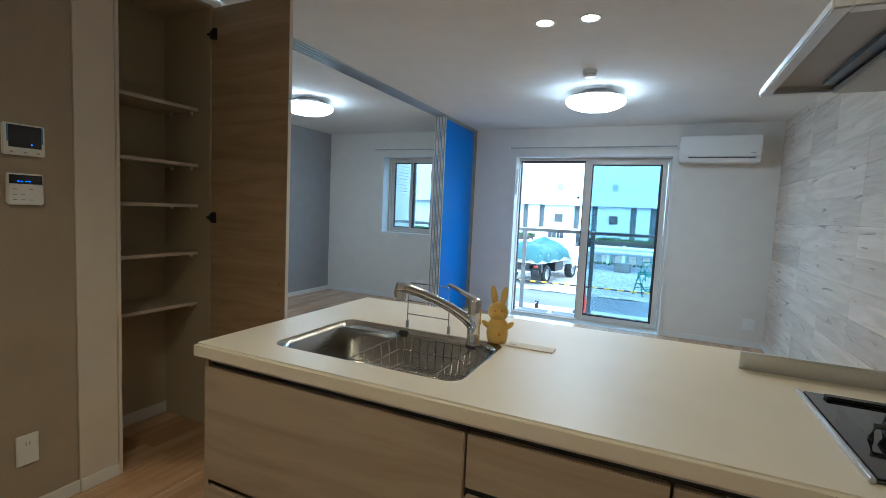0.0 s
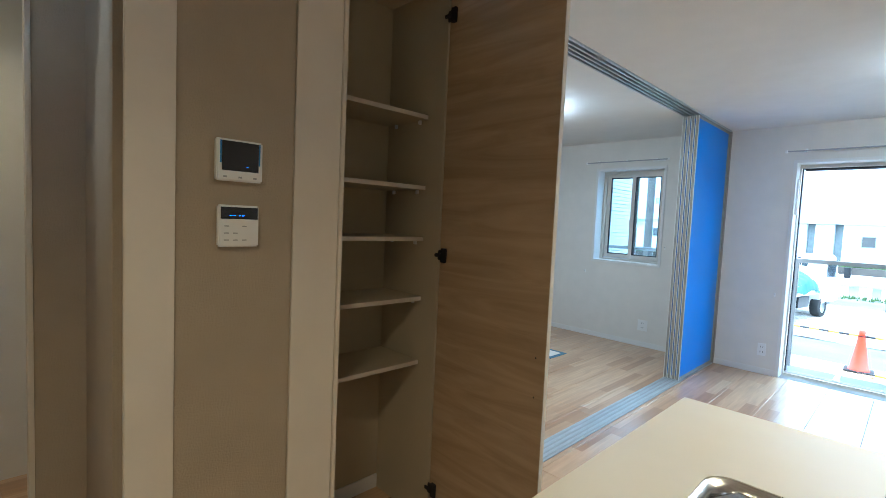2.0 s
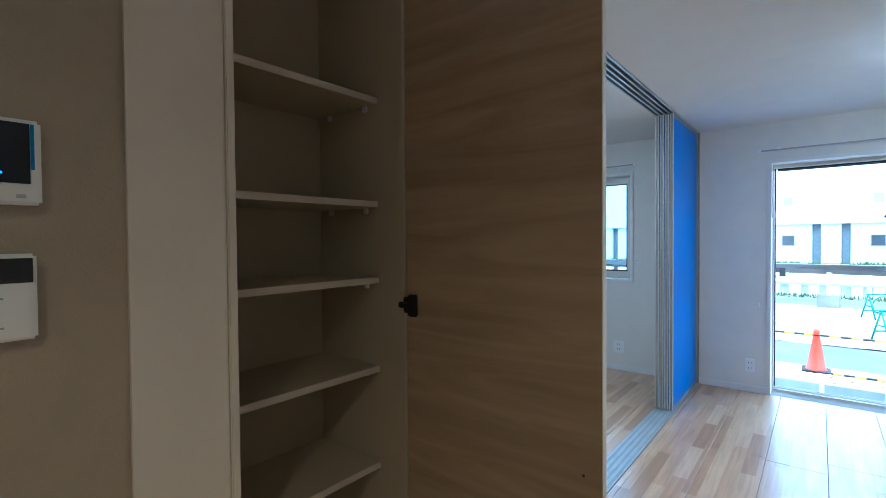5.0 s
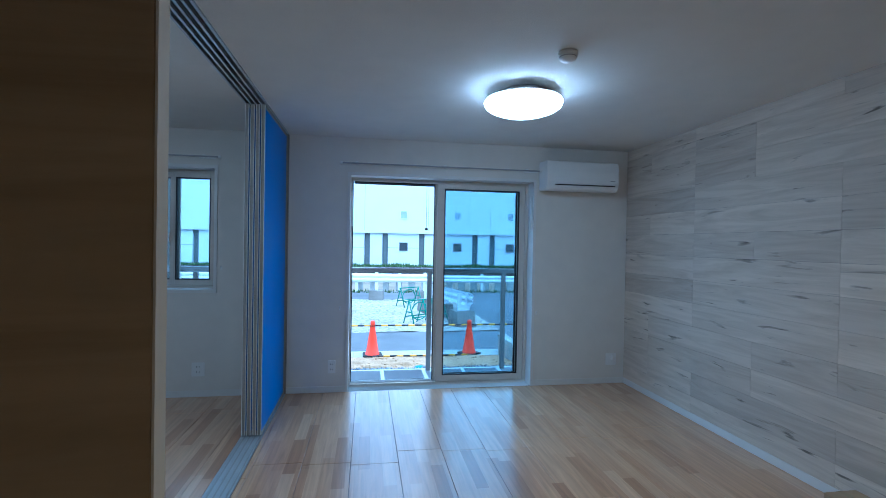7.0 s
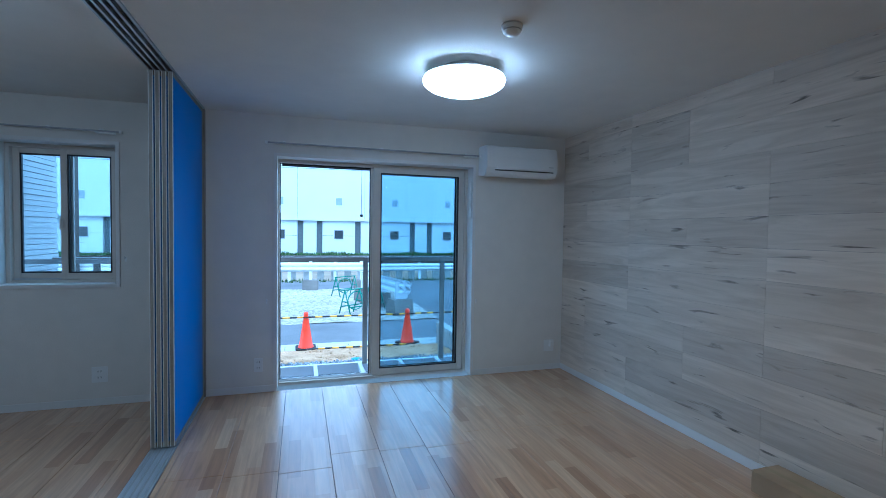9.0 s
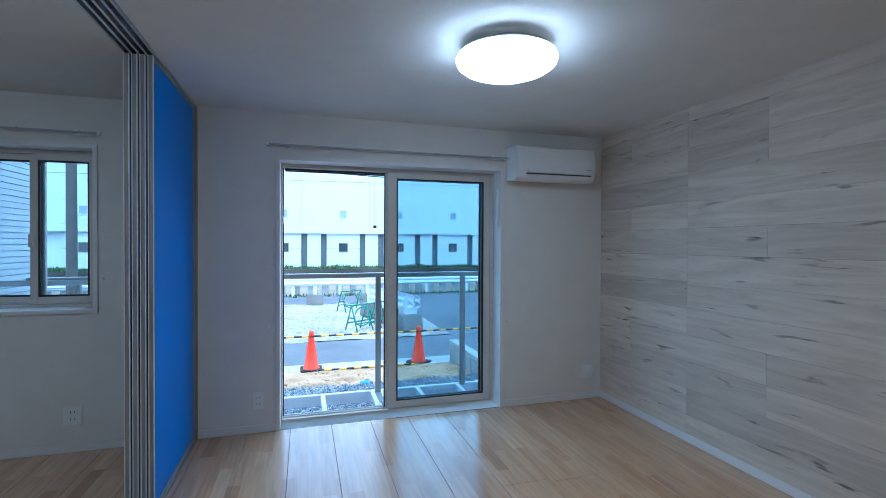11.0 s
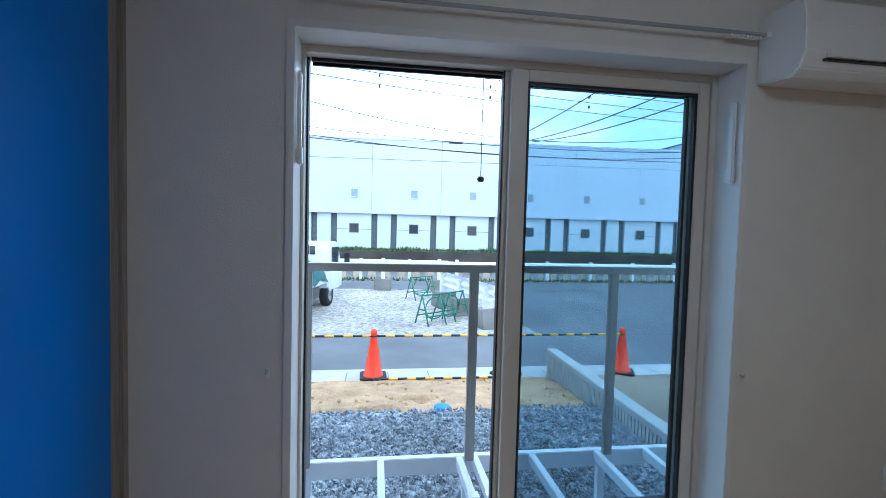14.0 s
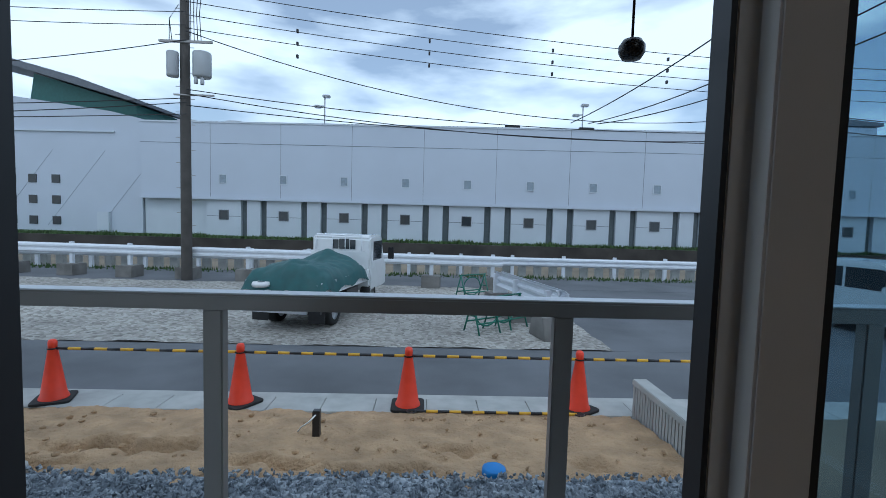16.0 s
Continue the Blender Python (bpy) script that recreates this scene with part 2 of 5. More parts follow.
GLASS = pane_glass("window_glass", (0.775, 0.85, 0.888))
ASPHALT = mat("asphalt", (0.135, 0.14, 0.15), 0.85, vary=0.14, scale=0.8, bump=0.5, bscale=120)
GROUND = mat("bare_ground", (0.24, 0.195, 0.14), 0.95, vary=0.15, scale=0.5, bump=0.5, bscale=40)
SAND = mat("sandy_soil", (0.47, 0.315, 0.18), 0.95, vary=0.14, scale=3.5, bump=1.0, bscale=28, bdist=0.03)
BLUEGRAVEL = pebbles("blue_grey_gravel", [(0.12, 0.14, 0.165), (0.25, 0.28, 0.315), (0.40, 0.43, 0.46), (0.17, 0.195, 0.225)], 0.045)
LOTGRAVEL = pebbles("pale_gravel", [(0.20, 0.185, 0.16), (0.34, 0.315, 0.28), (0.46, 0.44, 0.40), (0.27, 0.245, 0.215)], 0.07)
CONC = mat("concrete", (0.42, 0.42, 0.40), 0.85, vary=0.09, scale=4, bump=0.3, bscale=60)
CONCD = mat("weathered_concrete", (0.20, 0.19, 0.175), 0.9, vary=0.2, scale=2, bump=0.4, bscale=30)
RETAIN = mat("dark_retaining_wall", (0.055, 0.048, 0.042), 0.9, vary=0.25, scale=0.8, bump=0.4, bscale=8)
FACADE = mat("factory_wall", (0.49, 0.53, 0.60), 0.7, vary=0.02, scale=0.4)
FACADE2 = mat("factory_lower_wall", (0.53, 0.57, 0.62), 0.7, vary=0.03, scale=0.6)
SLOT = mat("dark_slot", (0.10, 0.12, 0.13), 0.6, vary=0.1)
PANED = mat("dark_pane", (0.03, 0.037, 0.045), 0.15)
PANEL = mat("pale_pane", (0.25, 0.30, 0.35), 0.2)
GREENR = mat("green_roof", (0.03, 0.13, 0.115), 0.5, vary=0.06)
ROOFG = mat("roof_grey", (0.14, 0.15, 0.17), 0.6)
GRASS = mat("grass", (0.075, 0.13, 0.04), 0.9, vary=0.3, scale=5)
POLE = mat("pole_concrete", (0.075, 0.067, 0.06), 0.85, vary=0.12, scale=3)
WIRE = mat("wire_black", (0.015, 0.015, 0.017), 0.6)
RAILW = mat("guard_rail_white", (0.68, 0.70, 0.74), 0.4, vary=0.04)
TARP = mat("green_tarp", (0.012, 0.085, 0.085), 0.5, vary=0.12, scale=5, bump=0.3, bscale=20)
CARW = mat("car_white", (0.74, 0.75, 0.76), 0.22, vary=0.02, coat=0.6)
RUBBER = mat("rubber", (0.018, 0.018, 0.018), 0.8)
CONE = mat("cone_orange", (0.80, 0.055, 0.02), 0.45, vary=0.05)
YBAR = mat("bar_yellow", (0.75, 0.42, 0.03), 0.5)
GREENS = mat("green_steel", (0.02, 0.16, 0.11), 0.5)
BLUELID = mat("blue_lid", (0.01, 0.19, 0.55), 0.4)
RAILB = mat("bronze_rail", (0.30, 0.285, 0.27), 0.4, 0.5, vary=0.03)
SIDING = mat("pale_siding", (0.56, 0.58, 0.59), 0.7, vary=0.03, bump=0.1)
PIC = mat("sheet_blue", (0.06, 0.20, 0.36), 0.5, vary=0.3, scale=12)
PIC2 = mat("sheet_yellow", (0.60, 0.50, 0.12), 0.5)
LAMPC = mat("tail_red", (0.45, 0.02, 0.02), 0.3)


# ---- mesh helpers ----
def mesh_ob(name, bm, material, smooth=False):
    me = bpy.data.meshes.new(name)
    bmesh.ops.recalc_face_normals(bm, faces=bm.faces)
    bm.to_mesh(me)
    bm.free()
    me.materials.append(material)
    if smooth:
        for p in me.polygons:
            p.use_smooth = True
    return new(name, me)


def add_box(bm, x0, x1, y0, y1, z0, z1):
    vs = [bm.verts.new((x, y, z)) for z in (z0, z1) for y in (y0, y1) for x in (x0, x1)]
    for f in ((0, 2, 3, 1), (4, 5, 7, 6), (0, 1, 5, 4), (2, 6, 7, 3), (0, 4, 6, 2), (1, 3, 7, 5)):
        bm.faces.new([vs[i] for i in f])


def boxes(name, material, parts, bevel=0.0, seg=2):
    bm = bmesh.new()
    for p in parts:
        add_box(bm, *p)
    if bevel:
        bmesh.ops.bevel(bm, geom=bm.edges[:], offset=bevel, segments=seg, affect="EDGES", clamp_overlap=True)
    return mesh_ob(name, bm, material)


def box(name, material, x0, x1, y0, y1, z0, z1, bevel=0.0, seg=2):
    return boxes(name, material, [(x0, x1, y0, y1, z0, z1)], bevel, seg)


def each(name, material, parts, bevel=0.0):
    """Separate boxes, one object for each."""
    return [box(name, material, *p, bevel) for p in parts]


def turned(name, material, profile, segs=32, m=None, smooth=True):
    """A body of revolution round z from (radius, height) pairs."""
    bm = bmesh.new()
    rings = []
    for r, z in profile:
        if r < 1e-5:
            rings.append([bm.verts.new((0, 0, z))])
        else:
            rings.append([bm.verts.new((r * math.cos(2 * math.pi * i / segs), r * math.sin(2 * math.pi * i / segs), z)) for i in range(segs)])
    for a, b in zip(rings, rings[1:]):
        for i in range(segs):
            j = (i + 1) % segs
            if len(a) == 1 and len(b) > 1:
                bm.faces.new((a[0], b[i], b[j]))
            elif len(b) == 1 and len(a) > 1:
                bm.faces.new((a[i], a[j], b[0]))
            elif len(a) > 1:
                bm.faces.new((a[i], a[j], b[j], b[i]))
    if m is not None:
        bmesh.ops.transform(bm, matrix=m, verts=bm.verts)
    return mesh_ob(name, bm, material, smooth)


def add_tube(bm, pts, radius, segs=8):
    pts = [Vector(p) for p in pts]
    rad = radius if isinstance(radius, (list, tuple)) else [radius] * len(pts)
    rings = []
    for i, p in enumerate(pts):
        d = (pts[min(i + 1, len(pts) - 1)] - pts[max(i - 1, 0)]).normalized()
        u = d.cross(Vector((0, 0, 1)) if abs(d.z) < 0.95 else Vector((1, 0, 0))).normalized()
        v = d.cross(u)
        rings.append([bm.verts.new(p + rad[i] * (math.cos(2 * math.pi * k / segs) * u + math.sin(2 * math.pi * k / segs) * v)) for k in range(segs)])
    for a, b in zip(rings, rings[1:]):
        for k in range(segs):
            bm.faces.new((a[k], a[(k + 1) % segs], b[(k + 1) % segs], b[k]))
    bm.faces.new(rings[0])
    bm.faces.new(rings[-1])


def tube(name, material, runs, radius, segs=8):
    bm = bmesh.new()
    for r in runs:
        add_tube(bm, r, radius, segs)
    return mesh_ob(name, bm, material, True)


def round_loop(x0, x1, y0, y1, r, n=6):
    out = []
    for cx, cy, a in ((x1 - r, y1 - r, 0), (x0 + r, y1 - r, 90), (x0 + r, y0 + r, 180), (x1 - r, y0 + r, 270)):
        for i in range(n + 1):
            t = radians(a + 90 * i / n)
            out.append((cx + r * math.cos(t), cy + r * math.sin(t)))
    return out


def prism(name, material, loop, axis, a, b, bevel=0.0):
    """A closed outline (pairs) pushed along an axis from a to b."""
    bm = bmesh.new()
    def at(u, v, w):
        return {"x": (w, u, v), "y": (u, w, v), "z": (u, v, w)}[axis]
    f = [bm.verts.new(at(u, v, a)) for u, v in loop]
    g = [bm.verts.new(at(u, v, b)) for u, v in loop]
    bm.faces.new(f)
    bm.faces.new(g)
    for i in range(len(loop)):
        j = (i + 1) % len(loop)
        bm.faces.new((f[i], f[j], g[j], g[i]))
    bmesh.ops.recalc_face_normals(bm, faces=bm.faces)
    if bevel:
        bmesh.ops.bevel(bm, geom=bm.edges[:], offset=bevel, segments=2, affect="EDGES", clamp_overlap=True)
    return mesh_ob(name, bm, material)


def thing(name, parts, label, category, group="", base=None):
    """An Empty at the base of its parts, which keep their place."""
    e = new(name)
    if base:
        e.location = base
    off = Matrix.Translation(base).inverted() if base else Matrix()
    for p in parts:
        if p.parent is None:
            p.parent = e
            p.matrix_parent_inverse = off
    return tagged(e, label, category, group)


def part_of(p, parent):
    p.parent = parent
    p.matrix_parent_inverse = parent.matrix_basis.inverted()
    return p


def structure(ob, label):
    return tagged(ob, label, kind="structure")


# ---- rooms ----
XL, XR, YN, YS, H = -2.28, 1.10, 6.02, -0.75, 2.4
XP, X2 = -2.43, -4.67            # far side of the partition line, far wall of the second room
OUT = YN + 0.235
W1 = (-1.715, 0.085, 0.0, 2.045)  # large window: x0, x1, z0, z1
W2 = (-3.70, -2.915, 0.965, 2.055)


def wall_with_holes(name, x0, x1, y0, y1, holes, material):
    """A wall along x with rectangular openings."""
    xs = sorted({x0, x1, *[h[0] for h in holes], *[h[1] for h in holes]})
    zs = sorted({0.0, H, *[h[2] for h in holes], *[h[3] for h in holes]})
    solid = {}
    bm = bmesh.new()
    cell = lambda i, k: any(h[0] <= (xs[i] + xs[i + 1]) / 2 <= h[1] and h[2] <= (zs[k] + zs[k + 1]) / 2 <= h[3] for h in holes)
    V = {}
    def v(i, j, k):
        if (i, j, k) not in V:
            V[i, j, k] = bm.verts.new((xs[i], (y0, y1)[j], zs[k]))
        return V[i, j, k]
    nx, nz = len(xs) - 1, len(zs) - 1
    full = lambda i, k: 0 <= i < nx and 0 <= k < nz and not cell(i, k)
    for i in range(nx):
        for k in range(nz):
            if not full(i, k):
                continue
            for j in (0, 1):
                bm.faces.new((v(i, j, k), v(i + 1, j, k), v(i + 1, j, k + 1), v(i, j, k + 1)))
            for di, dk, a, b in ((-1, 0, (i, k), (i, k + 1)), (1, 0, (i + 1, k), (i + 1, k + 1)), (0, -1, (i, k), (i + 1, k)), (0, 1, (i, k + 1), (i + 1, k + 1))):
                if not full(i + di, k + dk):
                    bm.faces.new((v(a[0], 0, a[1]), v(b[0], 0, b[1]), v(b[0], 1, b[1]), v(a[0], 1, a[1])))
    return mesh_ob(name, bm, material)


structure(wall_with_holes("wall_north", X2 - 0.15, XR + 0.15, YN, OUT, [(W1[0] - 0.0281, W1[1] + 0.0281, 0.0, W1[3] + 0.0281), (W2[0] - 0.0281, W2[1] + 0.0281, W2[2] - 0.0281, W2[3] + 0.0281)], WHITE), "white textured wallpaper wall with two windows")
wall_east = structure(box("wall_east", CONCD, XR + 0.008, XR + 0.15, YS, YN, 0, H), "wall clad in whitewashed plank panels")
structure(box("wall_south", WHITE, X2, XR, YS - 0.12, YS, 0, H), "plain white wall behind the kitchen")
# kitchen side wall, with a doorway to the hall
structure(boxes("wall_west", BEIGE, [(-2.38, -2.26, 0.86, 1.292, 0, H), (-2.38, -2.26, YS, -0.02, 0, H), (-2.38, -2.26, -0.02, 0.86, 2.05, H)]), "beige textured wallpaper wall with a doorway")
structure(box("wall_pier", CREAM, -2.40, -2.252, 1.292, 1.452, 0, H), "narrow cream wall pier beside the pantry")
structure(boxes("wall_pantry_back", INNERW, [(-2.76, -2.70, 1.42, 2.03, 0, H), (-2.70, -2.405, 1.42, 1.466, 0, H), (-2.70, -2.285, 1.995, 2.03, 0, H), (-2.70, -2.285, 1.466, 1.995, 2.36, H)]), "dark wood lined pantry recess")
structure(box("wall_pantry_end", WHITE, X2, XL, 2.033, 2.15, 0, H), "white end wall of the second room")
structure(box("wall_second_room", GREYW, X2 - 0.15, X2, 2.033, YN, 0, H), "grey accent wallpaper wall")
# hall behind the doorway
structure(boxes("wall_hall", BEIGE, [(-2.87, -2.382, 0.838, 0.90, 0, H), (-2.97, -2.871, 0.70, 0.90, 0, H), (-2.62, -2.382, -0.12, -0.06, 0, H)]), "beige doorway reveal")
structure(boxes("wall_hall_end", WHITE, [(-4.0, -2.75, 1.30, 1.40, 0, H), (-4.0, -3.9, YS, 1.30, 0, H)]), "pale hall wall")
structure(boxes("trim_door", CREAM, [(-2.262, -2.246, 0.84, 0.955, 0, 2.16), (-2.262, -2.246, -0.135, -0.02, 0, 2.16), (-2.262, -2.246, -0.02, 0.84, 2.05, 2.16), (-2.985, -2.862, 0.684, 0.699, 0, H)], 0.003), "cream door casing")
structure(boxes("trim_pantry", CREAM, [(-2.30, -2.246, 1.453, 1.470, 0, 2.36), (-2.30, -2.262, 1.470, 1.995, 2.345, 2.36)], 0.002), "cream pantry edge trim")

ceiling = structure(boxes("ceiling", CEIL, [(XP + 0.15, XR + 0.15, YS - 0.1, OUT, H, H + 0.1), (X2 - 0.15, XP - 0.003, YS - 0.1, OUT, H, H + 0.1)]), "white wallpaper ceiling")
structure(box("floor_base", DARKT, X2 - 0.15, XR + 0.15, YS - 0.1, YN + 0.04, -0.25, -0.012), "floor bed under the boards")

# skirting
structure(boxes("baseboard", TRIM, [
    (XL, -1.745, YN - 0.009, YN, 0, 0.058), (0.115, XR, YN - 0.009, YN, 0, 0.058), (XR - 0.009, XR, 2.13, YN - 0.009, 0, 0.058),
    (X2, XP - 0.01, YN - 0.009, YN, 0, 0.058), (X2, X2 + 0.009, 2.15, YN - 0.009, 0, 0.058), (X2 + 0.009, XL, 2.15, 2.159, 0, 0.058),
    (-2.26, -2.251, 0.956, 1.291, 0, 0.058), (-2.252, -2.243, 1.292, 1.452, 0, 0.058), (-2.70, -2.691, 1.467, 1.994, 0, 0.07)], 0.002), "low white skirting board")

# ---- sliding partition, parked ----
structure(boxes("trim_track_ceiling", TRACK, [(XP, XP + 0.012, 2.15, YN, H - 0.012, H + 0.05)] + [(XP + 0.012 + i * 0.0355 + 0.021, XP + 0.012 + i * 0.0355 + 0.0335, 2.15, YN, H - 0.012, H + 0.05) for i in range(4)]), "silver four-groove ceiling track")
structure(boxes("trim_track_groove", GREYP, [(XP + 0.0235 + i * 0.0355, XP + 0.0335 + i * 0.0355, 2.15, YN, 0.0022, 0.0032) for i in range(4)]), "dark grooves of the floor track")
structure(box("trim_track_bed", DARKT, XP + 0.001, XP + 0.149, 2.15, YN, H + 0.051, H + 0.1), "dark bottom of the track grooves")
structure(boxes("trim_track_floor", TRACK, [(XP, XP + 0.15, 2.15, YN, -0.01, 0.002)] + [(XP + 0.006 + i * 0.0355, XP + 0.022 + i * 0.0355, 2.15, YN, 0.002, 0.006) for i in range(4)]), "silver four-groove floor track")


def sliding_panel(x, face, gap_face):
    y0, y1, z0, z1 = 5.055, 5.985, 0.012, H - 0.014
    core = box("core", EDGE, x, x + 0.025, y0, y1, z0, z1, 0.002)
    edge = boxes("edge_strip", TRIM, [(x - 0.0012, x + 0.003, y0 - 0.003, y0 + 0.004, z0, z1), (x + 0.022, x + 0.0262, y0 - 0.003, y0 + 0.004, z0, z1)])
    skin = box("face", face, x + 0.0252, x + 0.0275, y0 + 0.004, y1 - 0.051, z0 + 0.03, z1 - 0.03)
    frame_ = boxes("frame", gap_face, [(x + 0.0251, x + 0.0285, y1 - 0.05, y1, z0, z1), (x + 0.0251, x + 0.0285, y0 + 0.004, y1 - 0.05, z1 - 0.029, z1), (x + 0.0251, x + 0.0285, y0 + 0.004, y1 - 0.05, z0, z0 + 0.029)])
    return thing("sliding_panel", [core, edge, skin, frame_], "tall sliding partition panel with a blue face, parked open", "sliding door", "sliding partition panels", (x, 5.5, 0.006))


for i in range(4):
    sliding_panel(XP + 0.0065 + i * 0.0365, BLUE, EDGE)
structure(box("trim_partition_jamb", EDGE, XP, XL + 0.006, 5.987, YN, 0.007, H - 0.012), "grey wood jamb strip")


# ---- windows ----
def sash(x0, x1, z0, z1, y, stile, rail, gasket=0.012, meeting=0.0):
    """One glazed sash: frame, black gasket, pane."""
    left = meeting or stile
    a = boxes("sash_frame", SASH, [(x0, x0 + left, y, y + 0.032, z0, z1), (x1 - stile, x1, y, y + 0.032, z0, z1), (x0 + left, x1 - stile, y, y + 0.032, z0, z0 + rail), (x0 + left, x1 - stile, y, y + 0.032, z1 - rail * 0.8, z1)], 0.003)
    p, q, r, s = x0 + left, x1 - stile, z0 + rail, z1 - rail * 0.8
    b = boxes("gasket", GASKET, [(p, p + gasket, y + 0.006, y + 0.027, r, s), (q - gasket, q, y + 0.006, y + 0.027, r, s), (p + gasket, q - gasket, y + 0.006, y + 0.027, r, r + gasket), (p + gasket, q - gasket, y + 0.006, y + 0.027, s - gasket, s)])
    c = box("pane", GLASS, p + gasket, q - gasket, y + 0.013, y + 0.019, r + gasket, s - gasket)
    c.visible_shadow = False
    return [a, b, c]


def window(name, W, label, overlap, sill):
    x0, x1, z0, z1 = W
    parts = []
    t = 0.028
    # casing round the opening, inside
    cas = [(x0 - t, x0, YN - 0.012, OUT - 0.002, z0, z1 + t), (x1, x1 + t, YN - 0.012, OUT - 0.002, z0, z1 + t), (x0, x1, YN - 0.012, OUT - 0.002, z1, z1 + t)]
    if sill:
        cas.append((x0 - t, x1 + t, YN - 0.014, OUT - 0.002, z0 - t, z0))
    parts.append(boxes("casing", TRIM, cas, 0.002))
    f = 0.03
    y = OUT - 0.088
    g = 0.012 if overlap else f
    fr = [(x0, x0 + g, y, OUT + 0.02, z0, z1), (x1 - f, x1, y, OUT + 0.02, z0, z1), (x0 + g, x1 - f, y, OUT + 0.02, z1 - f, z1), (x0 + g, x1 - f, y, OUT + 0.02, z0 - 0.008, z0 + 0.022)]
    parts.append(boxes("frame", SASH, fr, 0.002))
    parts.append(boxes("track", ALU, [(x0 + g, x1 - f, OUT - 0.052, OUT - 0.048, z0 + 0.022, z0 + 0.034), (x0 + g, x1 - f, OUT - 0.008, OUT - 0.004, z0 + 0.022, z0 + 0.034)]))
    parts.append(boxes("outer_track", GASKET, [(x0 + g, x0 + g + 0.008, OUT - 0.03, OUT + 0.018, z0 + 0.03, z1 - f), (x0 + f, x1 - f, OUT - 0.03, OUT - 0.018, z1 - f - 0.014, z1 - f), (x0 + f, x1 - f, OUT + 0.004, OUT + 0.016, z1 - f - 0.02, z1 - f)]))
    mid = (x0 + x1) / 2
    z_a, z_b = z0 + 0.024, z1 - f
    st, ra = (0.055, 0.06) if not sill else (0.045, 0.05)
    inner = sash(mid - (0.047 if overlap else 0.035), x1 - f - 0.005, z_a, z_b, OUT - 0.083, st, ra, meeting=0.07 if overlap else 0.0)
    if overlap:
        outer = sash(mid - 0.068, x1 - f - 0.03, z_a, z_b, OUT - 0.045, st * 0.8, ra)
        parts.append(box("weather_strip", GASKET, mid - 0.075, mid - 0.0682, OUT - 0.046, OUT - 0.012, z_a, z_b))
    else:
        outer = sash(x0 + f, mid + 0.035, z_a, z_b, OUT - 0.045, st, ra)
    parts += inner + outer
    zc = z0 + (z1 - z0) * 0.42
    lock = boxes("latch", SASH, [(mid - 0.04, mid - 0.01, OUT - 0.098, OUT - 0.083, zc - 0.04, zc + 0.04), (mid - 0.032, mid - 0.016, OUT - 0.115, OUT - 0.098, zc - 0.012, zc + 0.05)], 0.004)
    parts.append(lock)
    w = thing(name, parts, label, "window", base=((x0 + x1) / 2, YN, z0))
    return tagged(w, kind="structure")


window("window_1", W1, "floor-length sliding window with almond frames, one half open", True, False)
window("window_2", W2, "small closed sliding window with almond frames and white casing", False, True)
for x, s in ((W1[0] + 0.004, 1), (W1[1] - 0.004, -1)):
    a = box("body", PLASTIC, min(x, x + s * 0.016), max(x, x + s * 0.016), YN + 0.02, YN + 0.05, 1.62, 1.90, 0.005)
    b = box("clip", PLASTIC, min(x, x + s * 0.02), max(x, x + s * 0.02), YN + 0.012, YN + 0.058, 1.56, 1.63, 0.006)
    thing("screen_catch", [a, b], "slim white plastic catch on the window reveal", "catch", "screen catches", (x, YN + 0.03, 1.56))


def curtain_rail(x0, x1, z):
    a = box("rail", GREYP, x0, x1, YN - 0.062, YN - 0.046, z - 0.006, z + 0.006, 0.002)
    caps = each("end_cap", PLASTIC, [(x0 - 0.02, x0, YN - 0.066, YN - 0.04, z - 0.012, z + 0.012), (x1, x1 + 0.02, YN - 0.066, YN - 0.04, z - 0.012, z + 0.012)], 0.003)
    br = each("bracket", PLASTIC, [(x, x + 0.025, YN - 0.044, YN, z - 0.006, z + 0.02) for x in (x0 + 0.12, (x0 + x1) / 2, x1 - 0.14)], 0.002)
    run = boxes("runner", PLASTIC, [(x1 - 0.16 + i * 0.014, x1 - 0.15 + i * 0.014, YN - 0.06, YN - 0.046, z - 0.02, z - 0.008) for i in range(10)])
    thing("curtain_rail", [a, run] + caps + br, "slim metal curtain rail on white brackets", "curtain rail", "curtain rails", ((x0 + x1) / 2, YN, z))


curtain_rail(-1.79, 0.125, 2.15)
curtain_rail(-3.83, -2.87, 2.15)


# ---- wall plates ----
def wall_plate(x, z, w, hgt, label, kind, plug=False):
    a = box("plate", PLASTIC, x - w / 2, x + w / 2, YN - 0.008, YN, z - hgt / 2, z + hgt / 2, 0.003)
    if plug:
        b = each("insert", PLASTIC, [(x - 0.004, x + 0.042, YN - 0.04, YN - 0.008, z - 0.01, z + 0.05)], 0.005)
    else:
        b = each("insert", BLACKP, [(x - 0.012, x - 0.008, YN - 0.0092, YN - 0.007, z + dz, z + dz + 0.014) for dz in (-0.03, 0.018)] + [(x + 0.008, x + 0.012, YN - 0.0092, YN - 0.007, z + dz, z + dz + 0.014) for dz in (-0.03, 0.018)])
    thing("wall_socket", [a] + b, label, kind, "wall sockets", (x, YN, z - hgt / 2))


